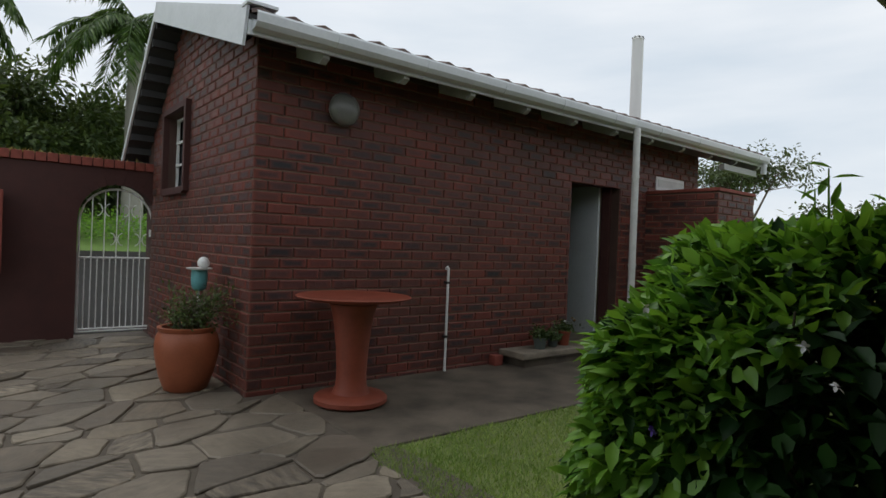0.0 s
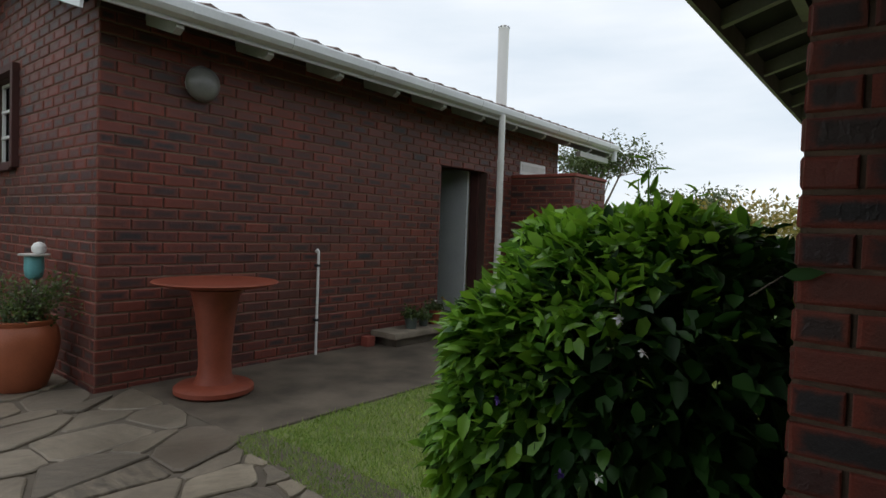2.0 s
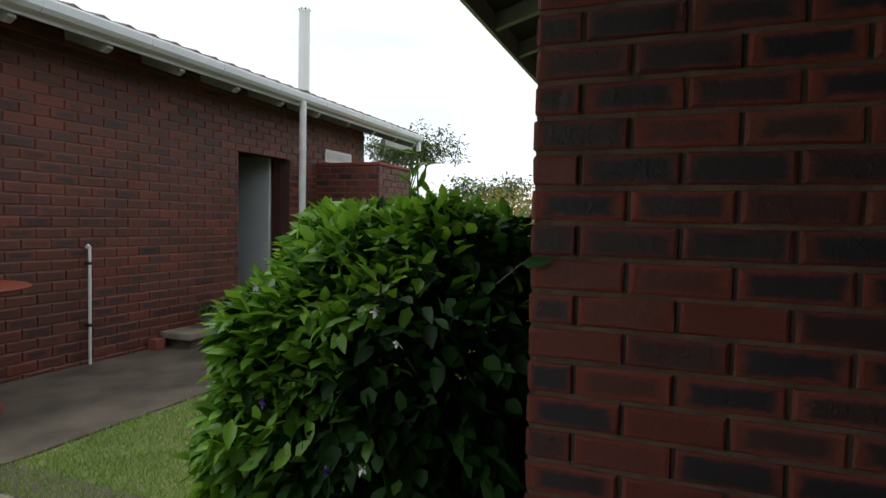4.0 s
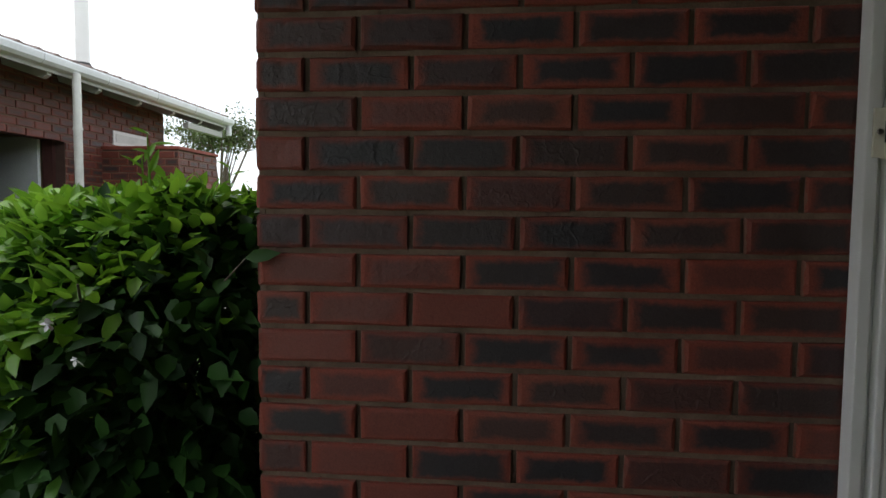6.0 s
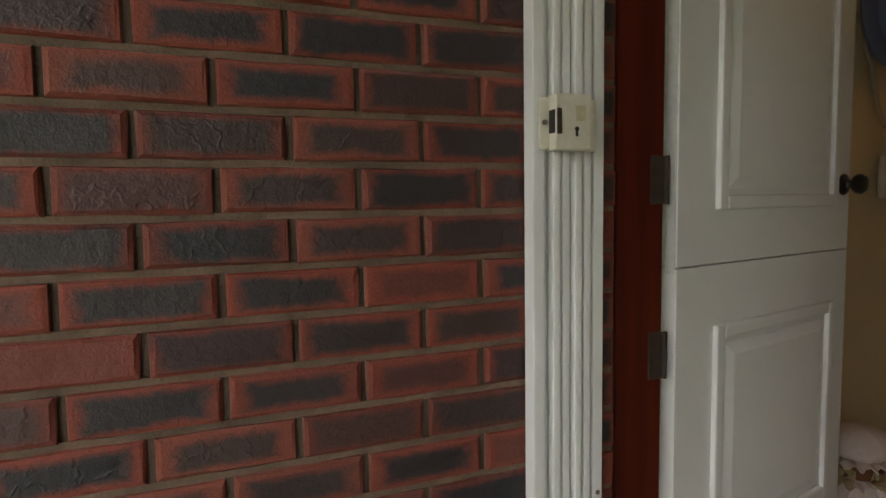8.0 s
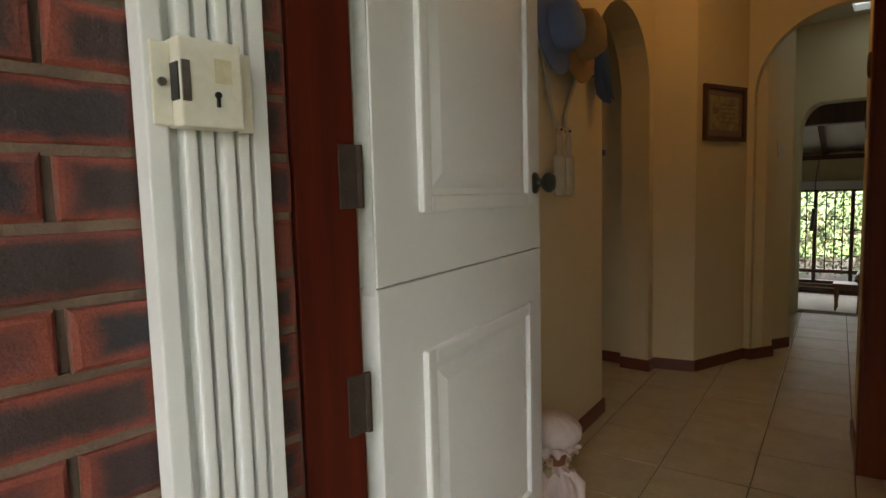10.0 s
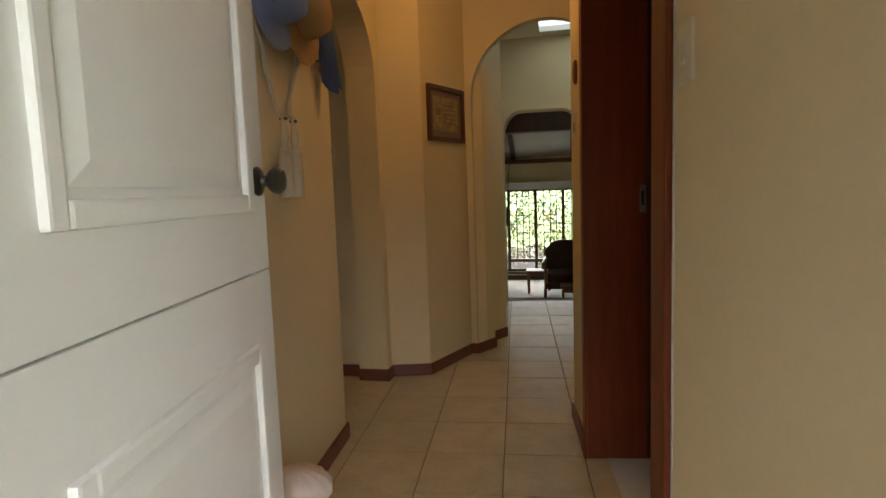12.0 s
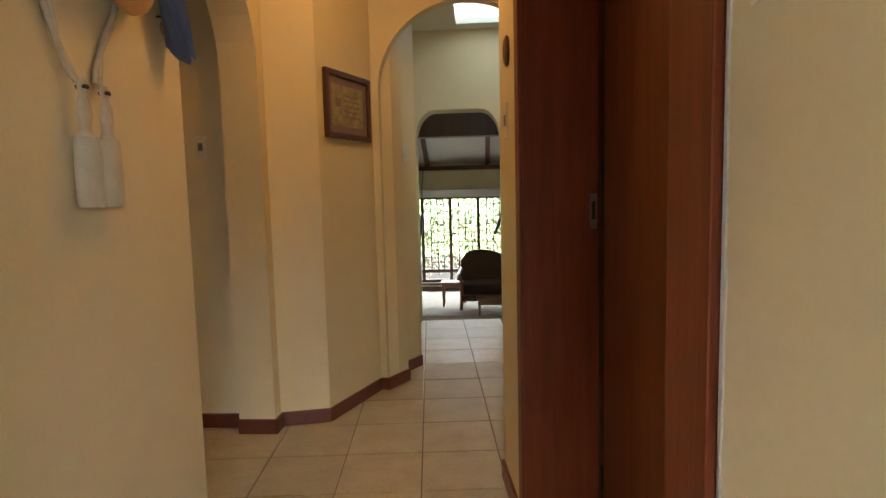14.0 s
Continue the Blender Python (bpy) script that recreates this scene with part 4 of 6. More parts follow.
part("keyhole", boxed(1.3955, 1.4005, -1.2665, -1.2620, 1.338, 1.350, bevel=0.001), BLACK, lockp)
part("keyhole_eye", tube(bmesh.new(), [(1.3955, -1.2643, 1.352), (1.4005, -1.2643, 1.352)], 0.0042, 10), BLACK, lockp)
part("label_patch", boxed(1.3968, 1.3982, -1.283, -1.262, 1.366, 1.394), STICKER, lockp, "faded yellow sticker")
part("lock_flange", boxed(1.416, 1.422, -1.320, -1.2975, 1.312, 1.410, bevel=0.002), IVORY, sg)
part("lock_flange", boxed(1.420, 1.425, -1.2205, -1.198, 1.316, 1.410, bevel=0.002), IVORY, sg)
part("latch_bolt", tube(bmesh.new(), [(1.4185, -1.208, 1.364), (1.414, -1.208, 1.364)], 0.005, 10), STEEL, sg)
for z in (0.62, 1.9):
    for y in (-1.212, -1.35):
        part("screw", tube(bmesh.new(), [(1.449, y, z), (1.436 if y > -1.3 else 1.4455, y, z)], 0.005, 8), STEEL, sg)

# entrance frame and the stable door, both leaves open inwards
ef = thing("entrance_frame", "red mahogany entrance door frame", "door frame", kind="structure")
part("jamb", boxed(1.486, 1.54, -1.545, -1.424, HF - 0.1, 2.16, bevel=0.004), REDWOOD, ef)
part("jamb", boxed(0.60, 0.655, -1.535, -1.422, HF - 0.1, 2.16, bevel=0.004), REDWOOD, ef)
part("head", boxed(0.655, 1.486, -1.535, -1.422, 2.10, 2.16, bevel=0.004), REDWOOD, ef)
part("threshold", boxed(0.655, 1.486, -1.535, -1.40, G - 0.02, HF, bevel=0.006), DARKWOOD, ef)
structure("wall_over_entrance", boxed(0.60, PX + 0.01, -1.60, -1.44, 2.16, 3.0), CREAM, "wall over the entrance", "wall")

DOOR_M = Matrix.Translation((1.482, -1.554, 0)) @ Matrix.Rotation(math.atan2(-0.978, 0.2067), 4, "Z")
# in the door's own frame x runs from hinge to free edge, -y is the outside face
sd = thing("stable_door", "white panelled stable door, upper and lower leaf swung open", "door", at=DOOR_M)
D0, DW, SPLIT = 0.034, 0.860, 1.066


def door_leaf(z0, z1, p0, p1, name):
    leaf = part(name, boxed(D0, DW, 0.0, 0.040, z0, z1, bevel=0.003), WHITE, sd)
    a, b = 0.178, 0.768
    m = 0.034
    for (u0, u1, v0, v1) in ((a, a + m, p0, p1), (b - m, b, p0, p1), (a + m, b - m, p0, p0 + m), (a + m, b - m, p1 - m, p1)):
        part("moulding", boxed(u0, u1, -0.013, 0.004, v0, v1, bevel=0.006), WHITE, leaf)
    bmm = bmesh.new()
    o = [bmm.verts.new((u, -0.001, v)) for u, v in ((a + m + 0.014, p0 + m + 0.014), (b - m - 0.014, p0 + m + 0.014), (b - m - 0.014, p1 - m - 0.014), (a + m + 0.014, p1 - m - 0.014))]
    i = [bmm.verts.new((u, -0.010, v)) for u, v in ((a + m + 0.045, p0 + m + 0.045), (b - m - 0.045, p0 + m + 0.045), (b - m - 0.045, p1 - m - 0.045), (a + m + 0.045, p1 - m - 0.045))]
    bmm.faces.new(i)
    for k in range(4):
        bmm.faces.new((o[k], o[(k + 1) % 4], i[(k + 1) % 4], i[k]))
    part("raised_panel", bmm, WHITE, leaf)
    return leaf


upper = door_leaf(SPLIT + 0.0015, 2.09, 1.195, 1.95, "upper_leaf")
lower = door_leaf(HF + 0.012, SPLIT - 0.0015, 0.335, 0.920, "lower_leaf")
part("rebate_strip", boxed(D0 - 0.0035, D0 - 0.0005, 0.003, 0.03, SPLIT - 0.012, 2.09), WHITE_WORN, upper)
kn = part("door_knob", turned(bmesh.new(), [(0.031, 0), (0.031, 0.004), (0.026, 0.009), (0.013, 0.012), (0.011, 0.020), (0.020, 0.027), (0.0285, 0.037), (0.029, 0.048), (0.021, 0.058), (0.006, 0.061)], sides=28), KNOBM, upper, "tarnished round door knob", smooth=40)
kn.matrix_basis = Matrix.Translation((0.818, 0.0, 1.256)) @ Matrix.Rotation(radians(90), 4, "X")
for z in (1.262, 0.878, 0.22, 1.9):
    hg = part("hinge", boxed(1.4815, 1.4855, -1.556, -1.508, z - 0.052, z + 0.052, bevel=0.001), RUST, ef, "rusted steel butt hinge")
    part("hinge_pin", tube(bmesh.new(), [(1.4805, -1.549, z - 0.052), (1.4805, -1.549, z + 0.052)], 0.0055, 8), RUST, hg)

# ---- hall ----
OUTSIDE = set(scene.objects)
LX = 2.015
structure("wall_hall_entrance", boxed(PX + 0.02, LX + 0.12, -1.60, -1.47, HF - 0.1, 2.62), CREAM, "cream wall beside the entrance", "wall")
structure("floor_hall_bed", boxed(-0.6, 5.2, -7.40, -1.562, HF - 0.12, HF - 0.006), GROUT, "grout bed of the tiled hall floor", "floor")
structure("ceiling_hall", boxed(-0.6, 5.2, -5.45, -1.60, 2.60, 2.66), CEILING, "cream hall ceiling", "ceiling")

# arch into the side passage
AX = 2.085
oc, orr = -4.29, 0.42
outline = [(-3.86, 2.60), (-4.79, 2.60), (-4.79, HF - 0.1), (oc - orr, HF - 0.1), (oc - orr, 1.86)] + arc(oc, 1.86, orr, 0.45, 180, 0, 24)[1:-1] + [(-3.86, 1.86)]
structure("wall_side_arch", prism(outline, yz(AX), 0.19), CREAM, "cream wall with an arched opening to a side passage", "wall")
structure("wall_passage_far", boxed(AX + 0.19, 5.2, -4.93, -4.79, HF - 0.1, 2.60), CREAM, "cream wall of the side passage", "wall")
structure("wall_passage_near", boxed(2.135, 5.2, -3.70, -3.58, HF - 0.1, 2.60), CREAM, "cream wall of the side passage", "wall")
structure("wall_passage_end", boxed(5.08, 5.2, -4.79, -3.70, HF - 0.1, 2.60), CREAM, "end wall of the side passage", "wall")

# splayed wall between the two arches
bm = prism([(2.12, -4.795), (1.84, -4.865), (1.65, -5.375), (1.76, -5.46), (2.12, -5.0)], lambda u, v, w: (u, v, HF - 0.1 + w), 2.64)
structure("wall_splayed", bm, CREAM, "splayed cream wall carrying a framed print", "wall")

# arch to the inner passage
oc, orr = 1.09, 0.52
outline = [(1.66, 2.60), (1.66, HF - 0.1), (oc + orr, HF - 0.1), (oc + orr, 1.84)] + arc(oc, 1.84, orr, 0.51, 0, 180, 28)[1:-1] + [(oc - orr, 1.84), (oc - orr, HF - 0.1), (-0.6, HF - 0.1), (-0.6, 2.60)]
structure("wall_inner_arch", prism(outline, xz(-5.46), 0.085), CREAM, "cream wall with a round-headed arch", "wall")
structure("wall_passage_left", prism([(1.64, -5.461), (1.548, -5.478), (1.50, -5.555), (1.565, -5.68), (1.45, -5.89), (1.78, -5.89), (1.78, -5.461)], lambda u, v, w: (u, v, HF - 0.1 + w), 2.93), CREAM, "cream passage wall with a switch plate", "wall")
structure("wall_passage_left_far", boxed(1.66, 1.78, -7.15, -5.89, HF - 0.1, 2.85), CREAM, "cream passage wall", "wall")
structure("wall_passage_right", boxed(-0.6, -0.45, -7.15, -5.462, HF - 0.1, 2.85), CREAM, "cream passage wall", "wall")
# passage ceiling, open for the skylight
SX0, SX1, SY0, SY1, PC = 0.30, 1.19, -6.98, -6.05, 2.66
bm = bmesh.new()
for d in ((-0.6, SX0, -7.15, -5.462), (SX1, 1.78, -7.15, -5.462), (SX0, SX1, -7.15, SY0), (SX0, SX1, SY1, -5.462)):
    box(bm, *d, PC, PC + 0.06)
structure("ceiling_passage", bm, CEILING, "white passage ceiling with a skylight", "ceiling")
skl = thing("skylight", "bright translucent roof light over the passage", "skylight", kind="structure")
part("diffuser", boxed(SX0, SX1, SY0, SY1, PC + 0.05, PC + 0.056), SKYGLASS, skl)

outline = [(1.78, 2.85), (1.78, -1.1), (1.585, -1.1), (1.585, 1.70)] + arc(1.405, 1.70, 0.18, 0.27, 0, 90, 8)[1:] + arc(1.0, 1.70, 0.18, 0.27, 90, 180, 8) + [(0.82, -1.1), (-0.6, -1.1), (-0.6, 2.85)]
structure("wall_lounge_arch", prism(outline, xz(-7.40), 0.25), CREAM, "cream wall with a low arched opening to the lounge", "wall")

# right side of the hall: near wall, doorway, farther wall; the run leans a few degrees
RIGHT = set(scene.objects)
RX = 0.878
structure("wall_hall_right", boxed(0.50, RX, -2.653, -1.45, HF - 0.1, 2.60), CREAM, "cream hall wall with a light switch", "wall")
structure("wall_hall_right_far", boxed(0.50, RX, -4.33, -3.902, HF - 0.1, 2.60), CREAM, "narrow cream wall between doorway and arch", "wall")
structure("wall_hall_right_back", boxed(-0.6, 0.50, -4.33, -4.20, HF - 0.1, 2.60), CREAM, "cream wall of the hall recess", "wall")
structure("wall_over_side_door", boxed(0.50, RX - 0.002, -3.90, -2.655, 2.12, 2.60), CREAM, "wall over the side door", "wall")
df = thing("side_door_frame", "varnished red-brown timber door frame with strike plate", "door frame", kind="structure")
part("near_jamb", boxed(0.575, RX + 0.004, -2.709, -2.655, HF - 0.02, 2.12, bevel=0.003), SIDEWOOD, df)
part("architrave", boxed(RX + 0.005, RX + 0.018, -2.763, -2.649, HF - 0.02, 2.12, bevel=0.003), SIDEWOOD, df)
part("far_jamb", boxed(0.628, RX + 0.004, -3.90, -3.865, HF - 0.02, 2.12, bevel=0.003), SIDEWOOD, df)
part("door_stop", boxed(0.565, 0.628, -3.90, -3.875, HF - 0.02, 2.12), DARKWOOD, df)
part("far_architrave", boxed(RX + 0.004, RX + 0.016, -3.925, -3.862, HF - 0.02, 2.12, bevel=0.003), SIDEWOOD, df)
part("head", boxed(0.60, RX, -3.865, -2.683, 2.06, 2.12, bevel=0.003), SIDEWOOD, df)
rp = random.Random(9)
zs_ = [HF + i * 0.02 for i in range(107)]
part("ragged_paint_edge", prism([(-2.65, z) for z in zs_] + [(-2.645 + 0.006 * abs(math.sin(z * 7)) * rp.random() + 0.002 * rp.random(), z) for z in zs_[::-1]], yz(RX), 0.0025), WHITE_WORN, df, "ragged white paint along the frame")
strike = part("strike_plate", boxed(0.635, 0.66, -3.865, -3.862, 1.10, 1.215, bevel=0.001), STEEL, df, "worn steel strike plate")
part("latch_hole", boxed(0.641, 0.654, -3.8615, -3.861, 1.13, 1.19), BLACK, strike)
sdoor = tagged(part("door_2", boxed(0.575, 0.615, -3.855, -2.685, HF + 0.065, 2.055, bevel=0.003), BROWNWOOD), "plain brown veneered side door, pulled nearly shut", "door", kind="structure")
part("black_bottom_strip", boxed(0.58, 0.61, -3.855, -2.685, HF + 0.012, HF + 0.062), BLACK, sdoor)
for z in (1.24, 0.20):
    part("hinge_mark", boxed(0.616, 0.622, -3.874, -3.858, z, z + 0.08), BLACK, sdoor)
structure("threshold_strip", boxed(0.57, 0.80, -3.86, -2.683, HF - 0.004, HF + 0.004), DOORGREY, "pale green threshold tile in the side doorway", "floor")
rsk = thing("baseboard_right", "oxblood red wooden skirting on the right wall", "skirting", kind="structure")
part("board", boxed(RX, RX + 0.014, -4.342, -3.927, HF, HF + 0.075, bevel=0.003), SKIRT, rsk)
part("board", boxed(RX, RX + 0.014, -2.621, -1.46, HF, HF + 0.075, bevel=0.003), SKIRT, rsk)


def switch(at, label, w=0.07, h=0.115):
    s = thing("light_switch", label, "switch", at=at)
    pl = part("plate", boxed(-w / 2, w / 2, -0.008, 0, -h / 2, h / 2, bevel=0.003), IVORY, s)
    part("rocker", boxed(-0.012, 0.012, -0.0125, -0.0085, -0.02, 0.02, bevel=0.0015), STEEL if w < 0.06 else IVORY, pl)


switch(Matrix.Translation((RX, -2.558, 1.472)) @ Matrix.Rotation(radians(90), 4, "Z"), "ivory light switch on the cream hall wall", 0.075, 0.115)
switch(Matrix.Translation((RX, -4.16, 1.49)) @ Matrix.Rotation(radians(90), 4, "Z"), "old ivory switch on the narrow wall", 0.05, 0.13)
plq = thing("wall_plaque", "small dark carved oval plaque", "ornament", at=Matrix.Translation((RX, -4.13, 1.735)) @ Matrix.Rotation(radians(90), 4, "Z"))
p = part("oval", turned(bmesh.new(), [(0.038, 0), (0.04, 0.008), (0.03, 0.014), (0.018, 0.012), (0.004, 0.016)], sides=24), DARKWOOD, plq, smooth=40)
p.matrix_basis = Matrix.Rotation(radians(90), 4, "X") @ Matrix.Diagonal((1, 1.4, 1, 1))
LEAN_R = Matrix.Translation((RX, -3.80, 0)) @ Matrix.Rotation(radians(6.7), 4, "Z") @ Matrix.Translation((-RX, 3.865, 0))
for ob in set(scene.objects) - RIGHT:
    if ob.parent is None:
        ob.matrix_basis = LEAN_R @ ob.matrix_basis
structure("wall_side_room", boxed(-0.6, -0.45, -5.46, -1.60, HF - 0.1, 2.60), CREAM, "cream wall closing the side", "wall")

# skirtings
sk = thing("baseboard", "oxblood red wooden skirting boards", "skirting", kind="structure")
for a, b in (((2.9, -4.782), (AX + 0.19, -4.782)), ((AX + 0.19, -4.702), (AX - 0.012, -4.702)), ((AX - 0.007, -4.702), (AX - 0.007, -4.795)), ((AX, -4.80), (1.84, -4.862)), ((1.838, -4.862), (1.645, -5.38)),
             ((1.645, -5.382), (1.600, -5.366)), ((1.600, -5.366), (1.540, -5.475)), ((1.540, -5.475), (1.493, -5.555)), ((1.493, -5.555), (1.558, -5.68)), ((1.558, -5.68), (1.443, -5.89))):
    d = Vector((b[0] - a[0], b[1] - a[1]))
    q = part("board", boxed(0, d.length, -0.007, 0.009, HF, HF + 0.075, bevel=0.003), SKIRT, sk)
    q.matrix_basis = Matrix.Translation((*a, 0)) @ Matrix.Rotation(math.atan2(d.y, d.x), 4, "Z")

# framed print on the splayed wall
A, B = Vector((1.822, -4.912, 0)), Vector((1.668, -5.328, 0))
d = (B - A).normalized()
pm = Matrix(((d.x, -d.y, 0, A.x), (d.y, d.x, 0, A.y), (0, 0, 1, 0), (0, 0, 0, 1)))
nrm = Vector((-d.y, d.x, 0))
out = -1 if nrm.x > 0 else 1
pic = thing("framed_print", "small framed old print in a dark wooden frame", "picture", at=pm)
W_, Z1_, Z2_ = (B - A).length, 1.535, 1.893
fy = lambda a, b: (min(a * out, b * out), max(a * out, b * out))
for u0, u1, v0, v1 in ((0, 0.03, Z1_, Z2_), (W_ - 0.03, W_, Z1_, Z2_), (0.03, W_ - 0.03, Z1_, Z1_ + 0.03), (0.03, W_ - 0.03, Z2_ - 0.03, Z2_)):
    part("frame_rail", boxed(u0, u1, *fy(0.002, 0.026), v0, v1, bevel=0.004), DARKWOOD, pic)
part("mount", boxed(0.03, W_ - 0.03, *fy(0.003, 0.010), Z1_ + 0.03, Z2_ - 0.03), MOUNT, pic)
pr = part("print", boxed(0.068, W_ - 0.068, *fy(0.010, 0.0115), Z1_ + 0.07, Z2_ - 0.07), PAPER, pic, "yellowed print")
part("print_emblem", boxed(0.10, 0.15, *fy(0.0116, 0.0125), Z1_ + 0.17, Z2_ - 0.14), MOUNT, pr)
for k in range(5):
    part("print_line", boxed(0.18, W_ - 0.11, *fy(0.0116, 0.0122), Z1_ + 0.12 + k * 0.028, Z1_ + 0.127 + k * 0.028), MOUNT, pr)

switch(Matrix.Translation((1.512, -5.777, 1.495)) @ Matrix.Rotation(radians(-118.7), 4, "Z"), "ivory light switch in the passage")
switch(Matrix.Translation((2.425, -4.79, 1.49)) @ Matrix.Rotation(radians(180), 4, "Z"), "ivory light switch in the side passage", 0.055, 0.105)

# left wall with its hats and tassels; it leans like the right one
LEFT = set(scene.objects)
structure("wall_hall_left", boxed(LX, LX + 0.12, -3.87, -1.52, HF - 0.1, 2.59), CREAM, "cream plastered hall wall with hats and tassels", "wall")
lsk = thing("baseboard_left", "oxblood red wooden skirting on the left wall", "skirting", kind="structure")
part("board", boxed(LX - 0.014, LX, -3.884, -1.52, HF, HF + 0.075, bevel=0.003), SKIRT, lsk)
part("board", boxed(LX, LX + 0.12, -3.884, -3.87, HF, HF + 0.075, bevel=0.003), SKIRT, lsk)
rack = thing("hat_hooks", "row of dark wall hooks", "hooks", at=pose(LX, -3.3, 0))
part("rail", boxed(-0.018, 0, -0.45, 0.45, 1.99, 2.05, bevel=0.003), DARKWOOD, rack)
for k in range(3):
    part("hook", tube(bmesh.new(), [(-0.018, -0.32 + 0.3 * k, 2.02), (-0.07, -0.32 + 0.3 * k, 2.0), (-0.08, -0.32 + 0.3 * k, 2.04)], 0.006, 6), STEEL, rack)


def hat(y, z, r, mt, label, tilt, brim=1.0):
    h = thing("hat", label, "hat", "hats on the hooks", at=Matrix.Translation((LX - 0.045, y, z)) @ Matrix.Rotation(radians(tilt), 4, "X") @ Matrix.Rotation(radians(-82), 4, "Y"))
    part("brim", turned(bmesh.new(), [(r * 0.55, 0.0), (r * 0.8, -0.006), (r * brim, -0.012), (r * brim, -0.004), (r * 0.8, 0.004), (r * 0.55, 0.012)], sides=36, wobble=0.04), mt, h, smooth=60)
    part("crown", turned(bmesh.new(), [(r * 0.56, 0.0), (r * 0.55, 0.05), (r * 0.48, 0.095), (r * 0.25, 0.115), (0.01, 0.112)], sides=32, wobble=0.03), mt, h, smooth=60)


hat(-3.16, 1.90, 0.185, BLUECLOTH, "faded blue cotton sun hat", 8)
hat(-3.42, 1.92, 0.20, STRAW, "tan straw hat with a wide brim", -12)
cap = thing("cloth_bag", "blue cotton cloth hanging from a hook", "cloth", "hats on the hooks")
bm = bmesh.new()
NU, NV = 14, 12
gr = []
for j in range(NV):
    v = j / (NV - 1)
    gr.append([bm.verts.new((LX - 0.03 - 0.03 * math.sin(i / (NU - 1) * 14) * (0.3 + v) - 0.02 * v, -3.56 - 0.26 * (i / (NU - 1)) * (1 - 0.72 * v) - 0.16 * v, 2.05 - 0.36 * v - 0.03 * math.sin(i))) for i in range(NU)])
for r0, r1 in zip(gr, gr[1:]):
    for k in range(NU - 1):
        bm.faces.new((r0[k], r0[k + 1], r1[k + 1], r1[k]))
bmesh.ops.solidify(bm, geom=bm.faces[:], thickness=0.006)
part("cloth", bm, BLUECLOTH, cap, smooth=60)


tie = thing("curtain_tieback", "cream rope tieback with two tassels hung on the wall", "tassel")
for y0, y1 in ((-3.02, -3.235), (-3.52, -3.33)):
    for o in (0, 0.02):
        pts = [(LX - 0.012, y0 + (y1 - y0) * t + 0.015 * math.sin(t * 9 + o * 60), 1.92 - 0.40 * t - o * 0.4) for t in [i / 10 for i in range(11)]]
        part("cord", tube(bmesh.new(), pts, 0.008, 7), ROPE, tie, smooth=60)
for y in (-3.235, -3.33):
    t1 = part("tassel", turned(bmesh.new(), [(0.010, 0.30), (0.018, 0.285), (0.012, 0.265), (0.02, 0.25), (0.024, 0.215), (0.018, 0.19), (0.022, 0.175), (0.038, 0.165), (0.042, 0.08), (0.040, 0.0), (0.02, -0.004)], sides=20, wobble=0.03), ROPE, tie, smooth=50)
    t1.matrix_basis = Matrix.Translation((LX - 0.03, y, 1.215)) @ Matrix.Diagonal((0.6, 1, 1, 1))

for y in (-3.235, -3.33):
    part("knot_band", turned(bmesh.new(), [(0.013, 1.492), (0.0155, 1.497), (0.013, 1.502)], LX - 0.03, y, 12), BLACK, tie, "dark thread round the tassel neck")
ring = thing("ring_hook", "small brass ring hanging from a dark screw hook", "hook")
part("screw_hook", tube(bmesh.new(), [(LX, -3.72, 1.80), (LX - 0.02, -3.72, 1.80), (LX - 0.024, -3.72, 1.785)], 0.0035, 6), BLACK, ring)
part("ring", tube(bmesh.new(), [(LX - 0.022, -3.72 + 0.021 * math.sin(a * math.tau / 20), 1.762 + 0.021 * math.cos(a * math.tau / 20)) for a in range(21)], 0.0032, 6), STRAW, ring, "worn brass ring", smooth=60)

LEAN_L = Matrix.Translation((LX + 0.02, -3.86, 0)) @ Matrix.Rotation(radians(5.0), 4, "Z") @ Matrix.Translation((-LX, 3.87, 0))
for ob in set(scene.objects) - LEFT:
    if ob.parent is None:
        ob.matrix_basis = LEAN_L @ ob.matrix_basis

# rag doll, plain shapes, standing behind the door
def pleated(bm, profile, x=0.0, y=0.0, folds=13, depth=0.05, sides=52):
    """A turned shape whose wall is gathered into soft folds; profile: (radius, z, how deep the folds are)."""
    rings = []
    for r, z, k in profile:
        ring = []
        for i in range(sides):
            a = i * math.tau / sides
            rr_ = r * (1 + depth * k * math.sin(folds * a) + 0.02 * math.sin(3 * a + z * 40))
            ring.append(bm.verts.new((x + math.cos(a) * rr_, y + math.sin(a) * rr_, z + 0.006 * k * math.cos(folds * a))))
        rings.append(ring)
    for r0, r1 in zip(rings, rings[1:]):
        for i in range(sides):
            bm.faces.new((r0[i], r0[(i + 1) % sides], r1[(i + 1) % sides], r1[i]))
    bm.faces.new(rings[0][::-1])
    bm.faces.new(rings[-1])


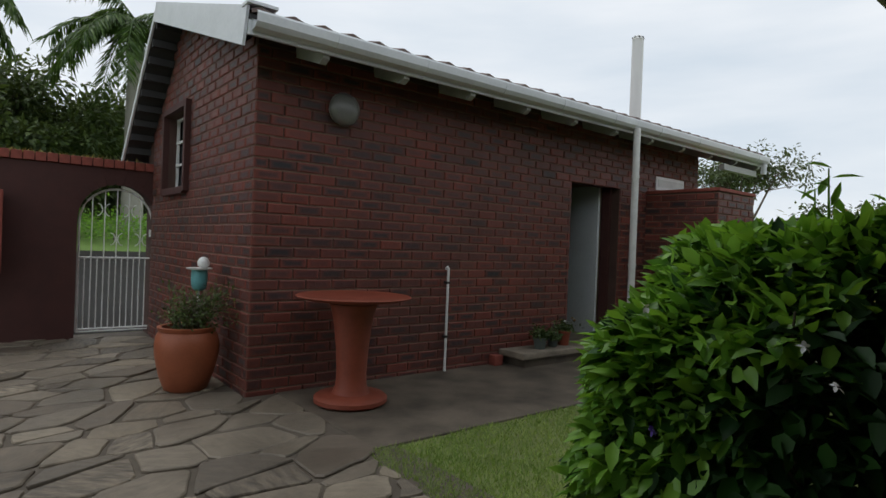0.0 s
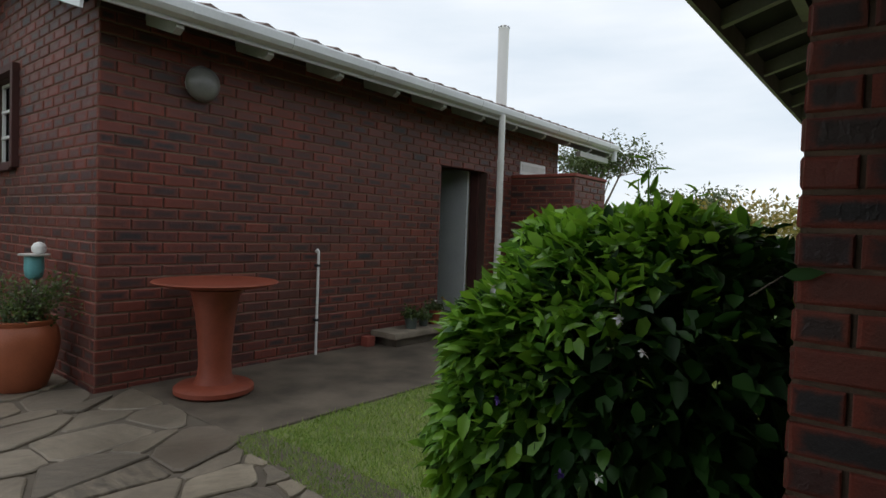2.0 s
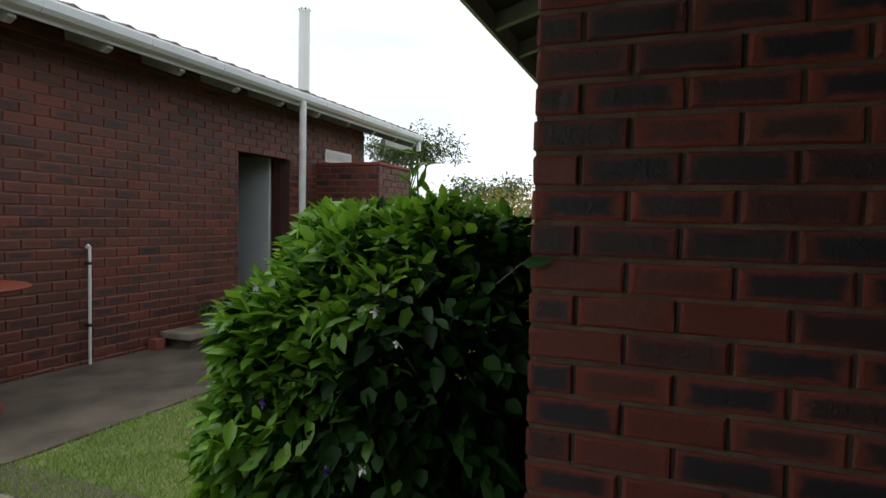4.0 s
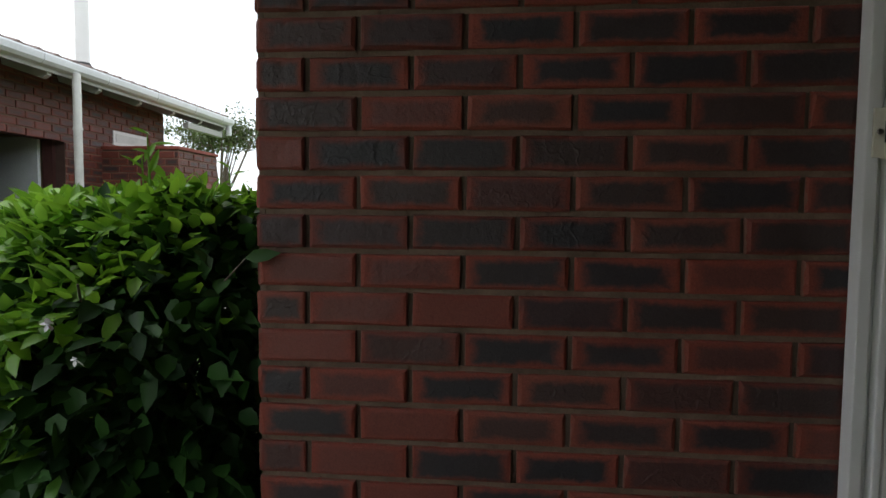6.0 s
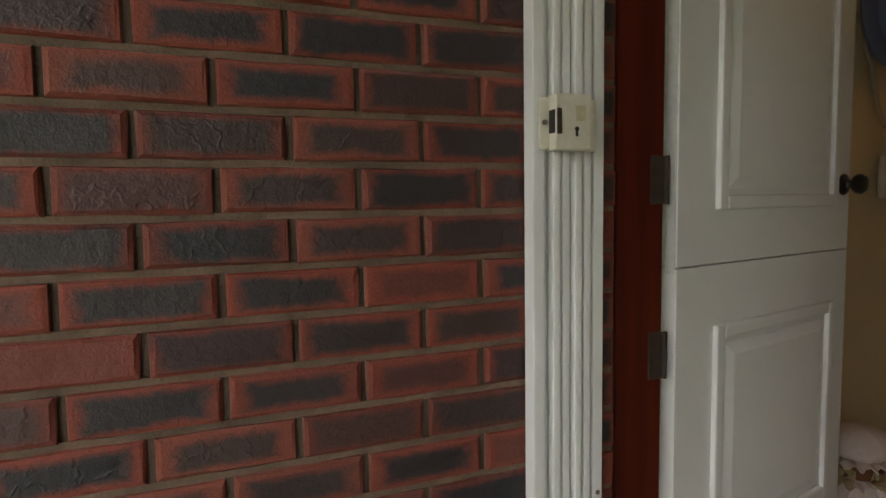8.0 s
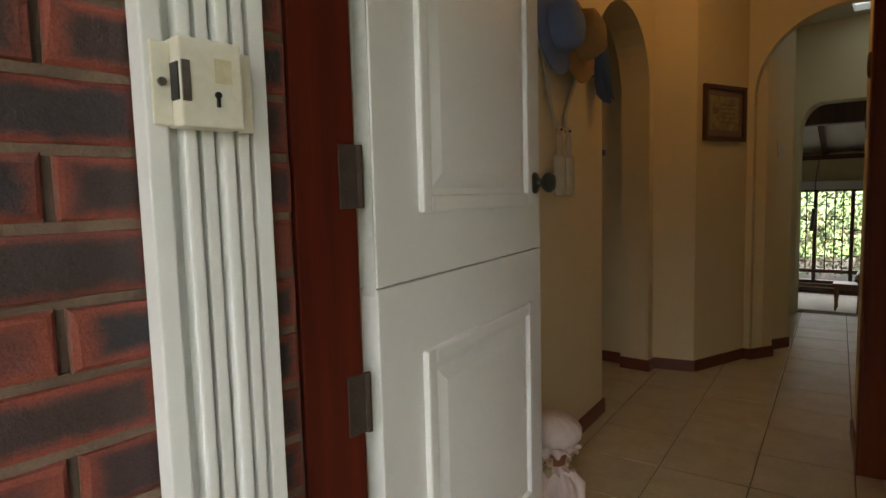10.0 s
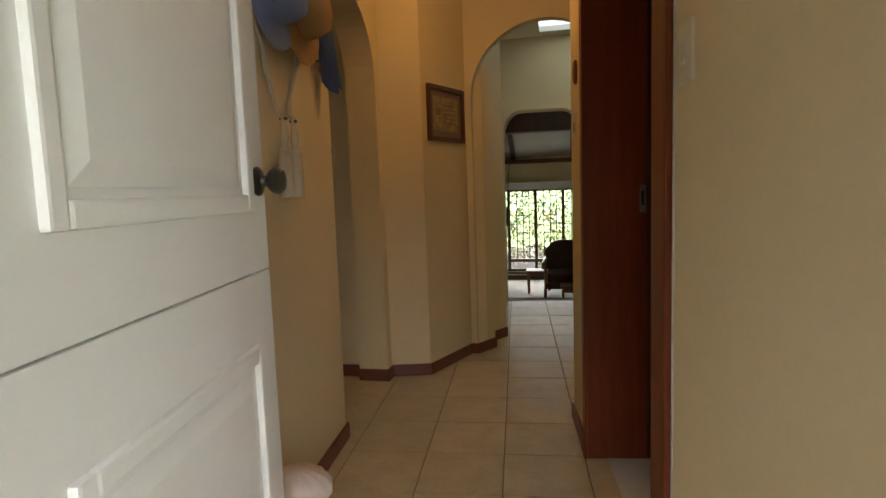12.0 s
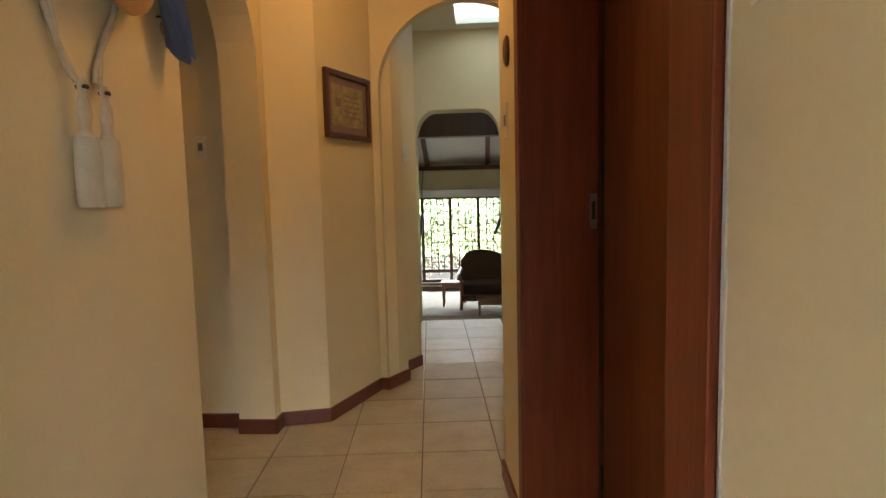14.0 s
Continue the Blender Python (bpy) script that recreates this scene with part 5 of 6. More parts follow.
bm = bmesh.new()
pleated(bm, [(0.118, 0.0, 1), (0.112, 0.05, 1), (0.092, 0.12, 0.7), (0.066, 0.165, 0.4), (0.045, 0.18, 0)], folds=15)
pleated(bm, [(0.040, 0.168, 0), (0.082, 0.172, 1.6), (0.086, 0.178, 1.8), (0.046, 0.192, 0)], folds=11, depth=0.07)
turned(bm, [(0.028, 0.18), (0.056, 0.198), (0.064, 0.232), (0.052, 0.268)], 0.0, 0.0, 24)
pleated(bm, [(0.058, 0.262, 0), (0.104, 0.252, 1.8), (0.108, 0.258, 2.0), (0.070, 0.274, 0.6)], folds=12, depth=0.07)
pleated(bm, [(0.066, 0.270, 0.2), (0.100, 0.284, 0.8), (0.118, 0.306, 0.8), (0.120, 0.330, 0.7), (0.104, 0.357, 0.5), (0.066, 0.376, 0.3), (0.015, 0.382, 0)], folds=14, depth=0.035)
tube(bm, [(-0.05, 0.03, 0.165), (-0.105, 0.05, 0.11), (-0.09, 0.09, 0.05)], [0.024, 0.024, 0.015], 12)
tube(bm, [(0.05, 0.03, 0.165), (0.105, 0.05, 0.11), (0.08, 0.09, 0.06)], [0.024, 0.024, 0.015], 12)
curl = random.Random(12)
for k in range(26):
    a = curl.uniform(-0.5, math.pi + 0.5)
    hx, hy, hz, hr = math.cos(a) * 0.066, math.sin(a) * 0.062, curl.uniform(0.182, 0.246), curl.uniform(0.011, 0.019)
    if 0.3 < math.sin(a) and abs(math.cos(a)) < 0.55:
        continue
    turned(bm, [(hr * 0.4, hz - hr), (hr, hz - hr * 0.4), (hr, hz + hr * 0.4), (hr * 0.4, hz + hr)], hx, hy, 8)
doll = part("rag_doll", bm, DOLLCLOTH, smooth=60)
doll.data.materials.append(DOLLFACE)
doll.data.materials.append(DOLLHAIR)
for f in doll.data.polygons:
    c = f.center
    far = math.hypot(c.x, c.y)
    f.material_index = 2 if 0.162 < c.z < 0.268 and 0.044 < math.hypot(abs(c.x) - 0.02, c.y) and far < 0.092 and abs(c.x) > 0.034 and c.z < 0.25 and far > 0.05 else 1 if 0.193 < c.z < 0.262 and far < 0.07 else 0
doll.matrix_basis = pose(1.765, -2.81, HF, 0, 0, 55) @ Matrix.Diagonal((0.85, 0.85, 1, 1))
tagged(doll, "faded pink cloth rag doll with a puffed white cap", "doll")

# warm hall lamp
hl = thing("ceiling_lamp", "small warm glass ceiling lamp in the hall", "ceiling lamp", at=pose(1.36, -4.18, 2.60))
part("rose", turned(bmesh.new(), [(0.075, -0.018), (0.08, 0.0)], sides=24), WHITE, hl)
part("shade", turned(bmesh.new(), [(0.02, -0.135), (0.07, -0.12), (0.10, -0.08), (0.09, -0.03), (0.06, -0.019)], sides=28), BULB, hl, "glowing amber glass shade", smooth=60)

# ---- lounge beyond, five steps down ----
BEFORE_LOUNGE = set(scene.objects)
LZ, LWY = -0.95, -14.2
structure("floor_lounge", boxed(-4.0, 6.0, LWY, -7.40, LZ - 0.1, LZ), CARPET, "oatmeal carpet in the sunken lounge", "floor")
for k in range(5):
    structure("stair_step", boxed(0.4, 2.0, -7.40 - 0.28 * (5 - k), -7.40, LZ + 0.17 * k, LZ + 0.17 * (k + 1)), GROUT, "tiled step down to the lounge", "step")
structure("wall_lounge_left", boxed(6.0, 6.2, LWY, -7.15, LZ - 0.1, 4.2), CREAM, "lounge wall", "wall")
structure("wall_lounge_right", boxed(-4.2, -4.0, LWY, -7.15, LZ - 0.1, 4.2), CREAM, "lounge wall", "wall")
structure("wall_lounge_back_left", boxed(1.78, 6.0, -7.40, -7.15, LZ - 0.1, 4.2), CREAM, "lounge wall", "wall")
structure("wall_lounge_back_right", boxed(-4.0, -0.6, -7.40, -7.15, LZ - 0.1, 4.2), CREAM, "lounge wall", "wall")
structure("wall_lounge_over", boxed(-0.6, 1.78, -7.40, -7.15, 2.85, 4.2), CREAM, "lounge wall over the arch", "wall")
wx0, wx1, wz0, wz1 = -1.35, 4.05, -0.77, 1.05
bm = bmesh.new()
for d in ((-4.2, wx0, LZ - 0.1, 1.75), (wx1, 6.2, LZ - 0.1, 1.75), (wx0, wx1, LZ - 0.1, wz0), (wx0, wx1, wz1, 1.75)):
    box(bm, d[0], d[1], LWY - 0.22, LWY, d[2], d[3])
structure("wall_lounge_window", bm, CREAM, "lounge wall with a wide low window", "wall")
bm = prism([(LWY - 0.2, 1.75), (-10.8, 3.7), (-10.8, 3.78), (LWY - 0.2, 1.83)], yz(-4.2), 10.4)
structure("ceiling_lounge", bm, CEILING, "sloping white lounge ceiling", "ceiling")
bm = prism([(-7.15, 3.7), (-10.8, 3.7), (-10.8, 3.78), (-7.15, 3.78)], yz(-4.2), 10.4)
structure("ceiling_lounge_upper", bm, CEILING, "white lounge ceiling", "ceiling")
bw = thing("ceiling_beams", "dark stained exposed ceiling beams", "beams", kind="structure")
part("tie_beam", boxed(-4.0, 6.0, -11.1, -10.85, 2.0, 2.62, bevel=0.01), DARKWOOD, bw)
part("wall_plate", boxed(-4.0, 6.0, LWY + 0.002, LWY + 0.10, 1.62, 1.71, bevel=0.005), DARKWOOD, bw)
for x in (-1.0, 0.78, 2.05, 3.4):
    part("rafter", prism([(LWY, 1.70), (-10.9, 3.55), (-10.9, 3.65), (LWY, 1.80)], yz(x), 0.09), DARKWOOD, bw)
structure("trim_pelmet", boxed(wx0 - 0.1, wx1 + 0.1, LWY, LWY + 0.10, 1.06, 1.21, bevel=0.004), WHITE, "white curtain pelmet", "pelmet")
structure("baseboard_lounge", boxed(-4.0, 6.0, LWY, LWY + 0.02, LZ, LZ + 0.10), DARKWOOD, "dark lounge skirting", "skirting")

lw = thing("window_3", "wide dark wooden window with burglar bars over a garden", "window", kind="structure")
mull = [wx0 + 0.595 * k + 0.01 for k in range(10)]
for x in mull:
    part("mullion", boxed(x - 0.032, x + 0.032, LWY - 0.14, LWY - 0.06, wz0, wz1), DARKWOOD, lw)
for z, h in ((wz0 + 0.03, 0.03), (-0.525, 0.035), (wz1 - 0.02, 0.02)):
    part("transom", boxed(wx0, wx1, LWY - 0.138, LWY - 0.062, z - h, z + h), DARKWOOD, lw)
part("window_sill", boxed(wx0 - 0.03, wx1 + 0.03, LWY - 0.05, LWY + 0.05, wz0 - 0.05, wz0 - 0.004, bevel=0.005), DARKWOOD, lw)
for i, x in enumerate(mull[:-1]):
    w = 0.595
    for k in (0.24, 0.46, 0.70):
        part("burglar_bar", boxed(x + w * k - 0.010, x + w * k + 0.010, LWY - 0.05, LWY - 0.038, -0.49, wz1), BLACK, lw)
    for (k0, k1, zs) in ((0.05, 0.24, (0.75, 0.30, -0.2)), (0.24, 0.70, (0.90, 0.48, 0.10, -0.33)), (0.70, 0.95, (0.76, 0.28, -0.22))):
        for z in zs:
            part("burglar_bar", boxed(x + w * k0, x + w * k1, LWY - 0.05, LWY - 0.038, z - 0.009, z + 0.009), BLACK, lw)

settee = thing("settee", "dark upholstered settee with humped back and wooden arms", "settee", at=pose(0.62, -12.45, LZ))
oc = [(-0.76, 0.42)] + [(-0.76 + 1.52 * i / 30, 0.93 + 0.09 * abs(math.sin(math.pi * i / 15)) - 0.12 * max(0, abs(i / 15 - 1) - 0.85) * 6) for i in range(31)] + [(0.76, 0.42)]
part("backrest", prism(oc, lambda u, v, w: (u, -0.34 - (v - 0.4) * 0.18 + w, v), 0.13), UPHOLSTERY, settee)
part("seat", boxed(-0.72, 0.72, -0.32, 0.34, 0.26, 0.46, bevel=0.05), UPHOLSTERY, settee)
part("seat_rail", boxed(-0.74, 0.74, 0.30, 0.37, 0.16, 0.27, bevel=0.01), DARKWOOD, settee)
for sx in (-1, 1):
    part("arm", tube(bmesh.new(), [(sx * 0.75, -0.33, 0.66), (sx * 0.77, 0.0, 0.64), (sx * 0.78, 0.30, 0.62), (sx * 0.78, 0.36, 0.56)], 0.035, 10), STOOLWOOD, settee)
    part("arm_post", tube(bmesh.new(), [(sx * 0.76, 0.32, 0.60), (sx * 0.73, 0.33, 0.40), (sx * 0.75, 0.34, 0.0)], 0.03, 10), STOOLWOOD, settee)
    part("leg", tube(bmesh.new(), [(sx * 0.70, -0.34, 0.28), (sx * 0.70, -0.38, 0.0)], 0.03, 10), STOOLWOOD, settee)


def small_table(name, x, y, w, d, h, label):
    t = thing(name, label, "table", at=pose(x, y, LZ))
    part("tabletop", boxed(-w / 2, w / 2, -d / 2, d / 2, h - 0.03, h, bevel=0.006), STOOLWOOD, t)
    part("apron", boxed(-w / 2 + 0.04, w / 2 - 0.04, -d / 2 + 0.04, d / 2 - 0.04, h - 0.11, h - 0.031), STOOLWOOD, t)
    for sx in (-1, 1):
        for sy in (-1, 1):
            part("leg", turned(bmesh.new(), [(0.012, 0), (0.02, 0.06), (0.014, 0.10), (0.026, h * 0.55), (0.018, h * 0.62), (0.027, h * 0.7), (0.027, h - 0.05)], sx * (w / 2 - 0.05), sy * (d / 2 - 0.05), 12), STOOLWOOD, t)


small_table("side_table", 1.54, -12.55, 0.42, 0.36, 0.46, "small turned-leg wooden side table")
small_table("coffee_table", 0.66, -11.75, 0.86, 0.46, 0.30, "low wooden coffee table with pale top")

for sx, lean in ((2.17, 0.03), (0.57, 0.14)):
    hb = thing("exercise_bar", "dark green padded bar hanging before the window", "exercise bar", at=pose(sx, LWY + 0.7, 0))
    part("pad", tube(bmesh.new(), [(0, 0, 0.72), (lean, 0, 0.30)], 0.035, 10), BLACK, hb)
    part("strap", tube(bmesh.new(), [(0, 0, 0.70), (-0.02, 0, 1.30), (0, -0.6, 1.64)], 0.008, 6), BLACK, hb)

# garden outside the lounge window
rng = np.random.default_rng(21)
structure("garden_ground", boxed(-8, 10, -22, LWY - 0.22, LZ - 0.3, LZ - 0.12), SOIL, "garden bed outside the lounge", "ground")
for mt, cnt, lab, nm, sz in ((GARDEN_M, 22000, "sunlit green garden shrubs outside the window", "garden_shrubs", 0.15), (PINKLEAF_M, 6000, "dry pinkish leaf litter and stems in the garden", "garden_undergrowth", 0.13)):
    p = np.c_[rng.uniform(-5, 8, cnt), rng.uniform(-18.5, -16.6, cnt), rng.uniform(LZ, 2.6, cnt) if mt is GARDEN_M else rng.uniform(LZ, 0.5, cnt)]
    t = thing(nm, lab, "shrubs", kind="stuff")
    foliage("leaves", rng, p, np.tile([0, 0.7, 0.2], (cnt, 1)), sz, sz * 0.4, mt, t, 0.5, True)
HALL_SET = set(scene.objects) - OUTSIDE
LOUNGE_SET = set(scene.objects) - BEFORE_LOUNGE

# ---- shrub by the house corner ----
rng = np.random.default_rng(4)
hd = thing("hedge_shrub", "dense rounded green shrub with a few white flowers", "shrub")
HC, HR = np.array([2.14, 0.58, 0.53]), np.array([0.82, 0.585, 0.72])


def hedge_shell(n, lo, hi):
    u = rng.normal(0, 1, (n, 3))
    u /= np.linalg.norm(u, axis=1)[:, None]
    q = np.sign(u) * np.abs(u) ** 0.88
    q /= np.maximum(np.abs(q) ** 2.9 @ np.ones(3), 1e-6)[:, None] ** (1 / 2.9)
    rad = rng.uniform(lo, hi, n)
    bumpy = 1 + 0.04 * np.sin(q[:, 0] * 9 + 1) * np.sin(q[:, 1] * 8) + 0.035 * np.sin(q[:, 2] * 10 + q[:, 0] * 5)
    p = HC + q * HR * (rad * bumpy)[:, None]
    p[:, 2] -= (np.clip(2.2 - p[:, 0], 0, 1) * 0.08 - np.clip(p[:, 0] - 2.4, 0, 1) * 0.16) * np.clip(q[:, 2] * 1.6, 0, 1)
    keep = (p[:, 2] > G + 0.05) & (p[:, 1] > 0.085)
    return p[keep], q[keep]


p, q = hedge_shell(9800, 0.80, 1.0)
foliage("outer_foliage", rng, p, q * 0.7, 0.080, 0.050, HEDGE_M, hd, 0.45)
p, q = hedge_shell(5200, 0.55, 0.88)
foliage("inner_foliage", rng, p, q * 0.5, 0.085, 0.044, HEDGE_M, hd, 0.1, True)
# young shoots, massed on top and yard side to paint the sky's light
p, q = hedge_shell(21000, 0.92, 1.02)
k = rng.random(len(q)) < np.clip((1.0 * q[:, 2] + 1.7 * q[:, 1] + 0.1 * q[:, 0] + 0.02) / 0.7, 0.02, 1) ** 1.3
foliage("young_and_lit_growth", rng, p[k], q[k] * 0.75 + rng.normal(0, 0.35, (k.sum(), 3)), 0.074, 0.043, SPRIG_M, hd, 0.3)
bm = bmesh.new()
for i in range(30):
    a = rng.uniform(0, math.tau)
    b0 = Vector((2.0 + rng.normal(0, 0.12), 0.62 + rng.normal(0, 0.1), G - 0.03))
    b2 = Vector((HC[0] + math.cos(a) * HR[0] * 0.85, HC[1] + abs(math.sin(a)) * HR[1] * 0.8 - 0.15, rng.uniform(0.4, 1.1)))
    tube(bm, [b0, b0.lerp(b2, 0.5) + Vector((0, 0, 0.1)), b2], [0.014, 0.008, 0.003], 5)
tagged(part("branchwork", bm, BARK, hd), kind="stuff")
twig = part("twig", tube(bmesh.new(), [(1.53, 0.15, 1.04), (1.50, 0.11, 1.07), (1.468, 0.072, 1.098)], [0.0025, 0.002, 0.0015], 5), BARK, hd)
ld, lsd, lnr = Vector((-0.12, -1, 0.17)).normalized(), Vector((0.15, 0.15, 1)).normalized(), Vector((-1, 0.1, 0.1))
new("leaf", raw_mesh("leaf", [Vector((1.466, 0.072, 1.099)) + ld * u * 0.085 + lsd * v * 0.036 + lnr * w * 0.06 for u, v, w in LEAF], LEAF_F, HEDGE_M, True)).parent = twig
SPRIGS = ((1.81, 0.51, 1.42), (1.86, 0.56, 1.37), (2.30, 0.5, 1.36))
for sx, sy, top in SPRIGS:
    bm = tube(bmesh.new(), [(sx, sy, 1.0), (sx + 0.01, sy, (1.0 + top) / 2), (sx + 0.015, sy + 0.01, top)], [0.006, 0.005, 0.002], 5)
    sprig = part("sprig", bm, SPRIG_M, hd)
    zz = np.linspace(1.12, top, 12)
    pp = np.c_[np.full(12, sx + 0.012), np.full(12, sy), zz]
    oo = np.c_[np.cos(np.arange(12) * 2.4), np.sin(np.arange(12) * 2.4), np.full(12, 0.55)]
    foliage("sprig_leaves", rng, pp, oo, 0.070, 0.026, SPRIG_M, sprig, 0.1)


def blossom(x, y, z, mt, seed):
    g = np.random.default_rng(seed)
    n = 5
    a = np.arange(n) * math.tau / n
    o = np.c_[-np.ones(n) * 0.3, np.cos(a), np.sin(a)]
    foliage("flower", g, np.tile([x, y, z], (n, 1)), o * 2, 0.017, 0.013, mt, hd, 0)


for i, (x, y, z) in enumerate(((1.245, 0.36, 0.985), (1.26, 0.40, 0.60), (1.30, 0.75, 1.02), (1.235, 0.30, 0.92))):
    blossom(x, y, z, PETAL, i)
for i, (x, y, z) in enumerate(((1.27, 0.70, 0.72), (1.26, 0.50, 0.58))):
    blossom(x, y, z, VIOLET, 20 + i)

# ---- lawn blades ----
rng = np.random.default_rng(6)
gl = thing("grass_lawn", "short mown green lawn with yellowed tips", "grass", kind="stuff")
n = 52000
gx = 1.66 + 4.0 * rng.random(n) ** 1.35
gy = rng.uniform(0.6, 2.80, n)
edge = 1.66 + 0.10 * (gy - 2.0) + 0.03 * np.sin(gy * 9) + 0.015 * np.sin(gy * 31)
k = (gx > edge) & (gy < 2.79 + 0.02 * np.sin(gx * 8) + 0.012 * np.sin(gx * 37)) & ~((gx > 1.9) & (gx < 2.8) & (gy < 1.05))
pos = np.c_[gx, gy, np.full(n, G - 0.022)][k]
m_ = len(pos)
d = np.c_[rng.normal(0, 0.55, (m_, 2)), np.ones(m_)]
d /= np.linalg.norm(d, axis=1)[:, None]
sd_ = np.cross(d, rng.normal(0, 1, (m_, 3)))
sd_ /= np.linalg.norm(sd_, axis=1)[:, None]
L_ = rng.uniform(0.022, 0.05, m_)[:, None]
v = np.stack([pos + sd_ * 0.0028, pos - sd_ * 0.0028, pos + d * L_], 1).reshape(-1, 3)
gob = new("blades", raw_mesh("blades", v.tolist(), [(3 * i, 3 * i + 1, 3 * i + 2) for i in range(m_)], GRASS_M))
gob.parent = gl

# ---- trees and distance ----
def tree(name, label, x, y, base, height, crown, mat, count, leaf, seed, trunk=0.16, flat=0.6, spread=0.75):
    g = np.random.default_rng(seed)
    t = thing(name, label, "tree", at=pose(x, y, base))
    bm = bmesh.new()
    fork = height * 0.4
    tube(bm, [(0, 0, -0.2), (0.05, 0, fork * 0.5), (0, 0.05, fork)], [trunk, trunk * 0.75, trunk * 0.6], 10)
    P, O = [], []
    for i in range(16):
        a, r = i * 2.4, crown * math.sqrt(g.uniform(0.08, 1)) * spread
        end = Vector((math.cos(a) * r, math.sin(a) * r, height - crown * flat * g.uniform(0.1, 0.9)))
        mid = Vector((0, 0, fork)).lerp(end, 0.5) + Vector((0, 0, 0.12 * height * g.uniform(-0.3, 0.6)))
        tube(bm, [(0, 0, fork * 0.9), mid, end], [trunk * 0.4, trunk * 0.2, trunk * 0.05], 6)
        for _ in range(6):
            c = np.array(end) + g.normal(0, crown * 0.2, 3) * [1, 1, flat]
            tube(bm, [mid.lerp(end, 0.6), Vector(c)], [trunk * 0.1, trunk * 0.02], 4)
            k = count // 96
            pp = c + g.normal(0, crown * 0.11, (k, 3)) * [1, 1, flat]
            P.append(pp)
            O.append((pp - c) * 3)
    part("trunk", bm, BARK, t)
    P, O = np.concatenate(P), np.concatenate(O)
    foliage("crown", g, P, O, leaf, leaf * 0.45, mat, t, 0.3, True)
    return t


tree("tree", "tall sparse feathery tree behind the outbuilding", 15.4, 7.0, -0.05, 3.75, 1.5, TREE2_M, 4200, 0.13, 31, 0.12, 0.45)
tree("tree", "smaller sparse tree beyond the screen wall", 17.5, 5.0, -0.05, 2.6, 1.3, TREE2_M, 2200, 0.15, 32, 0.08, 0.5)
for i, (x, y, h, c) in enumerate(((-7, 29, 4.7, 4.0), (-1.5, 31, 5.3, 4.2), (2.8, 32, 5.5, 3.8), (-12, 32, 4.8, 4.4), (6.5, 35, 4.6, 3.6), (-3.8, 28, 3.7, 2.6), (0.9, 28.5, 3.6, 2.4))):
    tree("tree", "broad dark green garden tree beyond the wall", x, y, ground_height(y), h, c, TREE_M, 11000, 0.34, 40 + i, 0.25, 0.8)
for i, (x, y, h, c) in enumerate(((0.5, 32.5, 2.5, 2.4), (3.2, 33, 2.8, 2.5), (5.6, 33.5, 2.7, 2.5), (8.2, 34, 2.9, 2.6))):
    tree("tree", "low dark bushy tree at the edge of the far lawn", x, y, ground_height(y), h, c, TREE_M, 7000, 0.3, 90 + i, 0.14, 1.0, 0.8)
for i, (x, y) in enumerate(((12.0, 2.2), (14.0, 3.2), (13.5, 1.0), (16, 2.0))):
    g = np.random.default_rng(60 + i)
    t = thing("far_hedge", "yellowing garden hedge in the distance", "hedge", at=pose(x, y, G))
    u = g.normal(0, 1, (2600, 3)) * [1.0, 0.7, 0.35] + [0, 0, 1.3]
    u = u[(u[:, 2] > 0) & (u[:, 2] < 2.08)]
    foliage("leaves", g, u, u - [0, 0, 1.0], 0.13, 0.06, HEDGEFAR_M, t, 0.2, True)
    part("stems", tube(bmesh.new(), [(0, 0, -0.1), (0.1, 0, 1.5)], [0.06, 0.03], 6), BARK, t)
g = np.random.default_rng(70)
t = thing("garden_bush", "low bright yellow-green bush on the far lawn", "bush", at=pose(3.75, 24, ground_height(24)))
u = g.normal(0, 1, (2200, 3)) * [1.3, 0.7, 0.3] + [0, 0, 0.4]
u = u[u[:, 2] > 0]
foliage("leaves", g, u, u, 0.16, 0.07, SPRIG_M, t, 0.1, True)
part("stems", tube(bmesh.new(), [(0, 0, -0.1), (0.1, 0, 0.5)], [0.05, 0.02], 6), BARK, t)


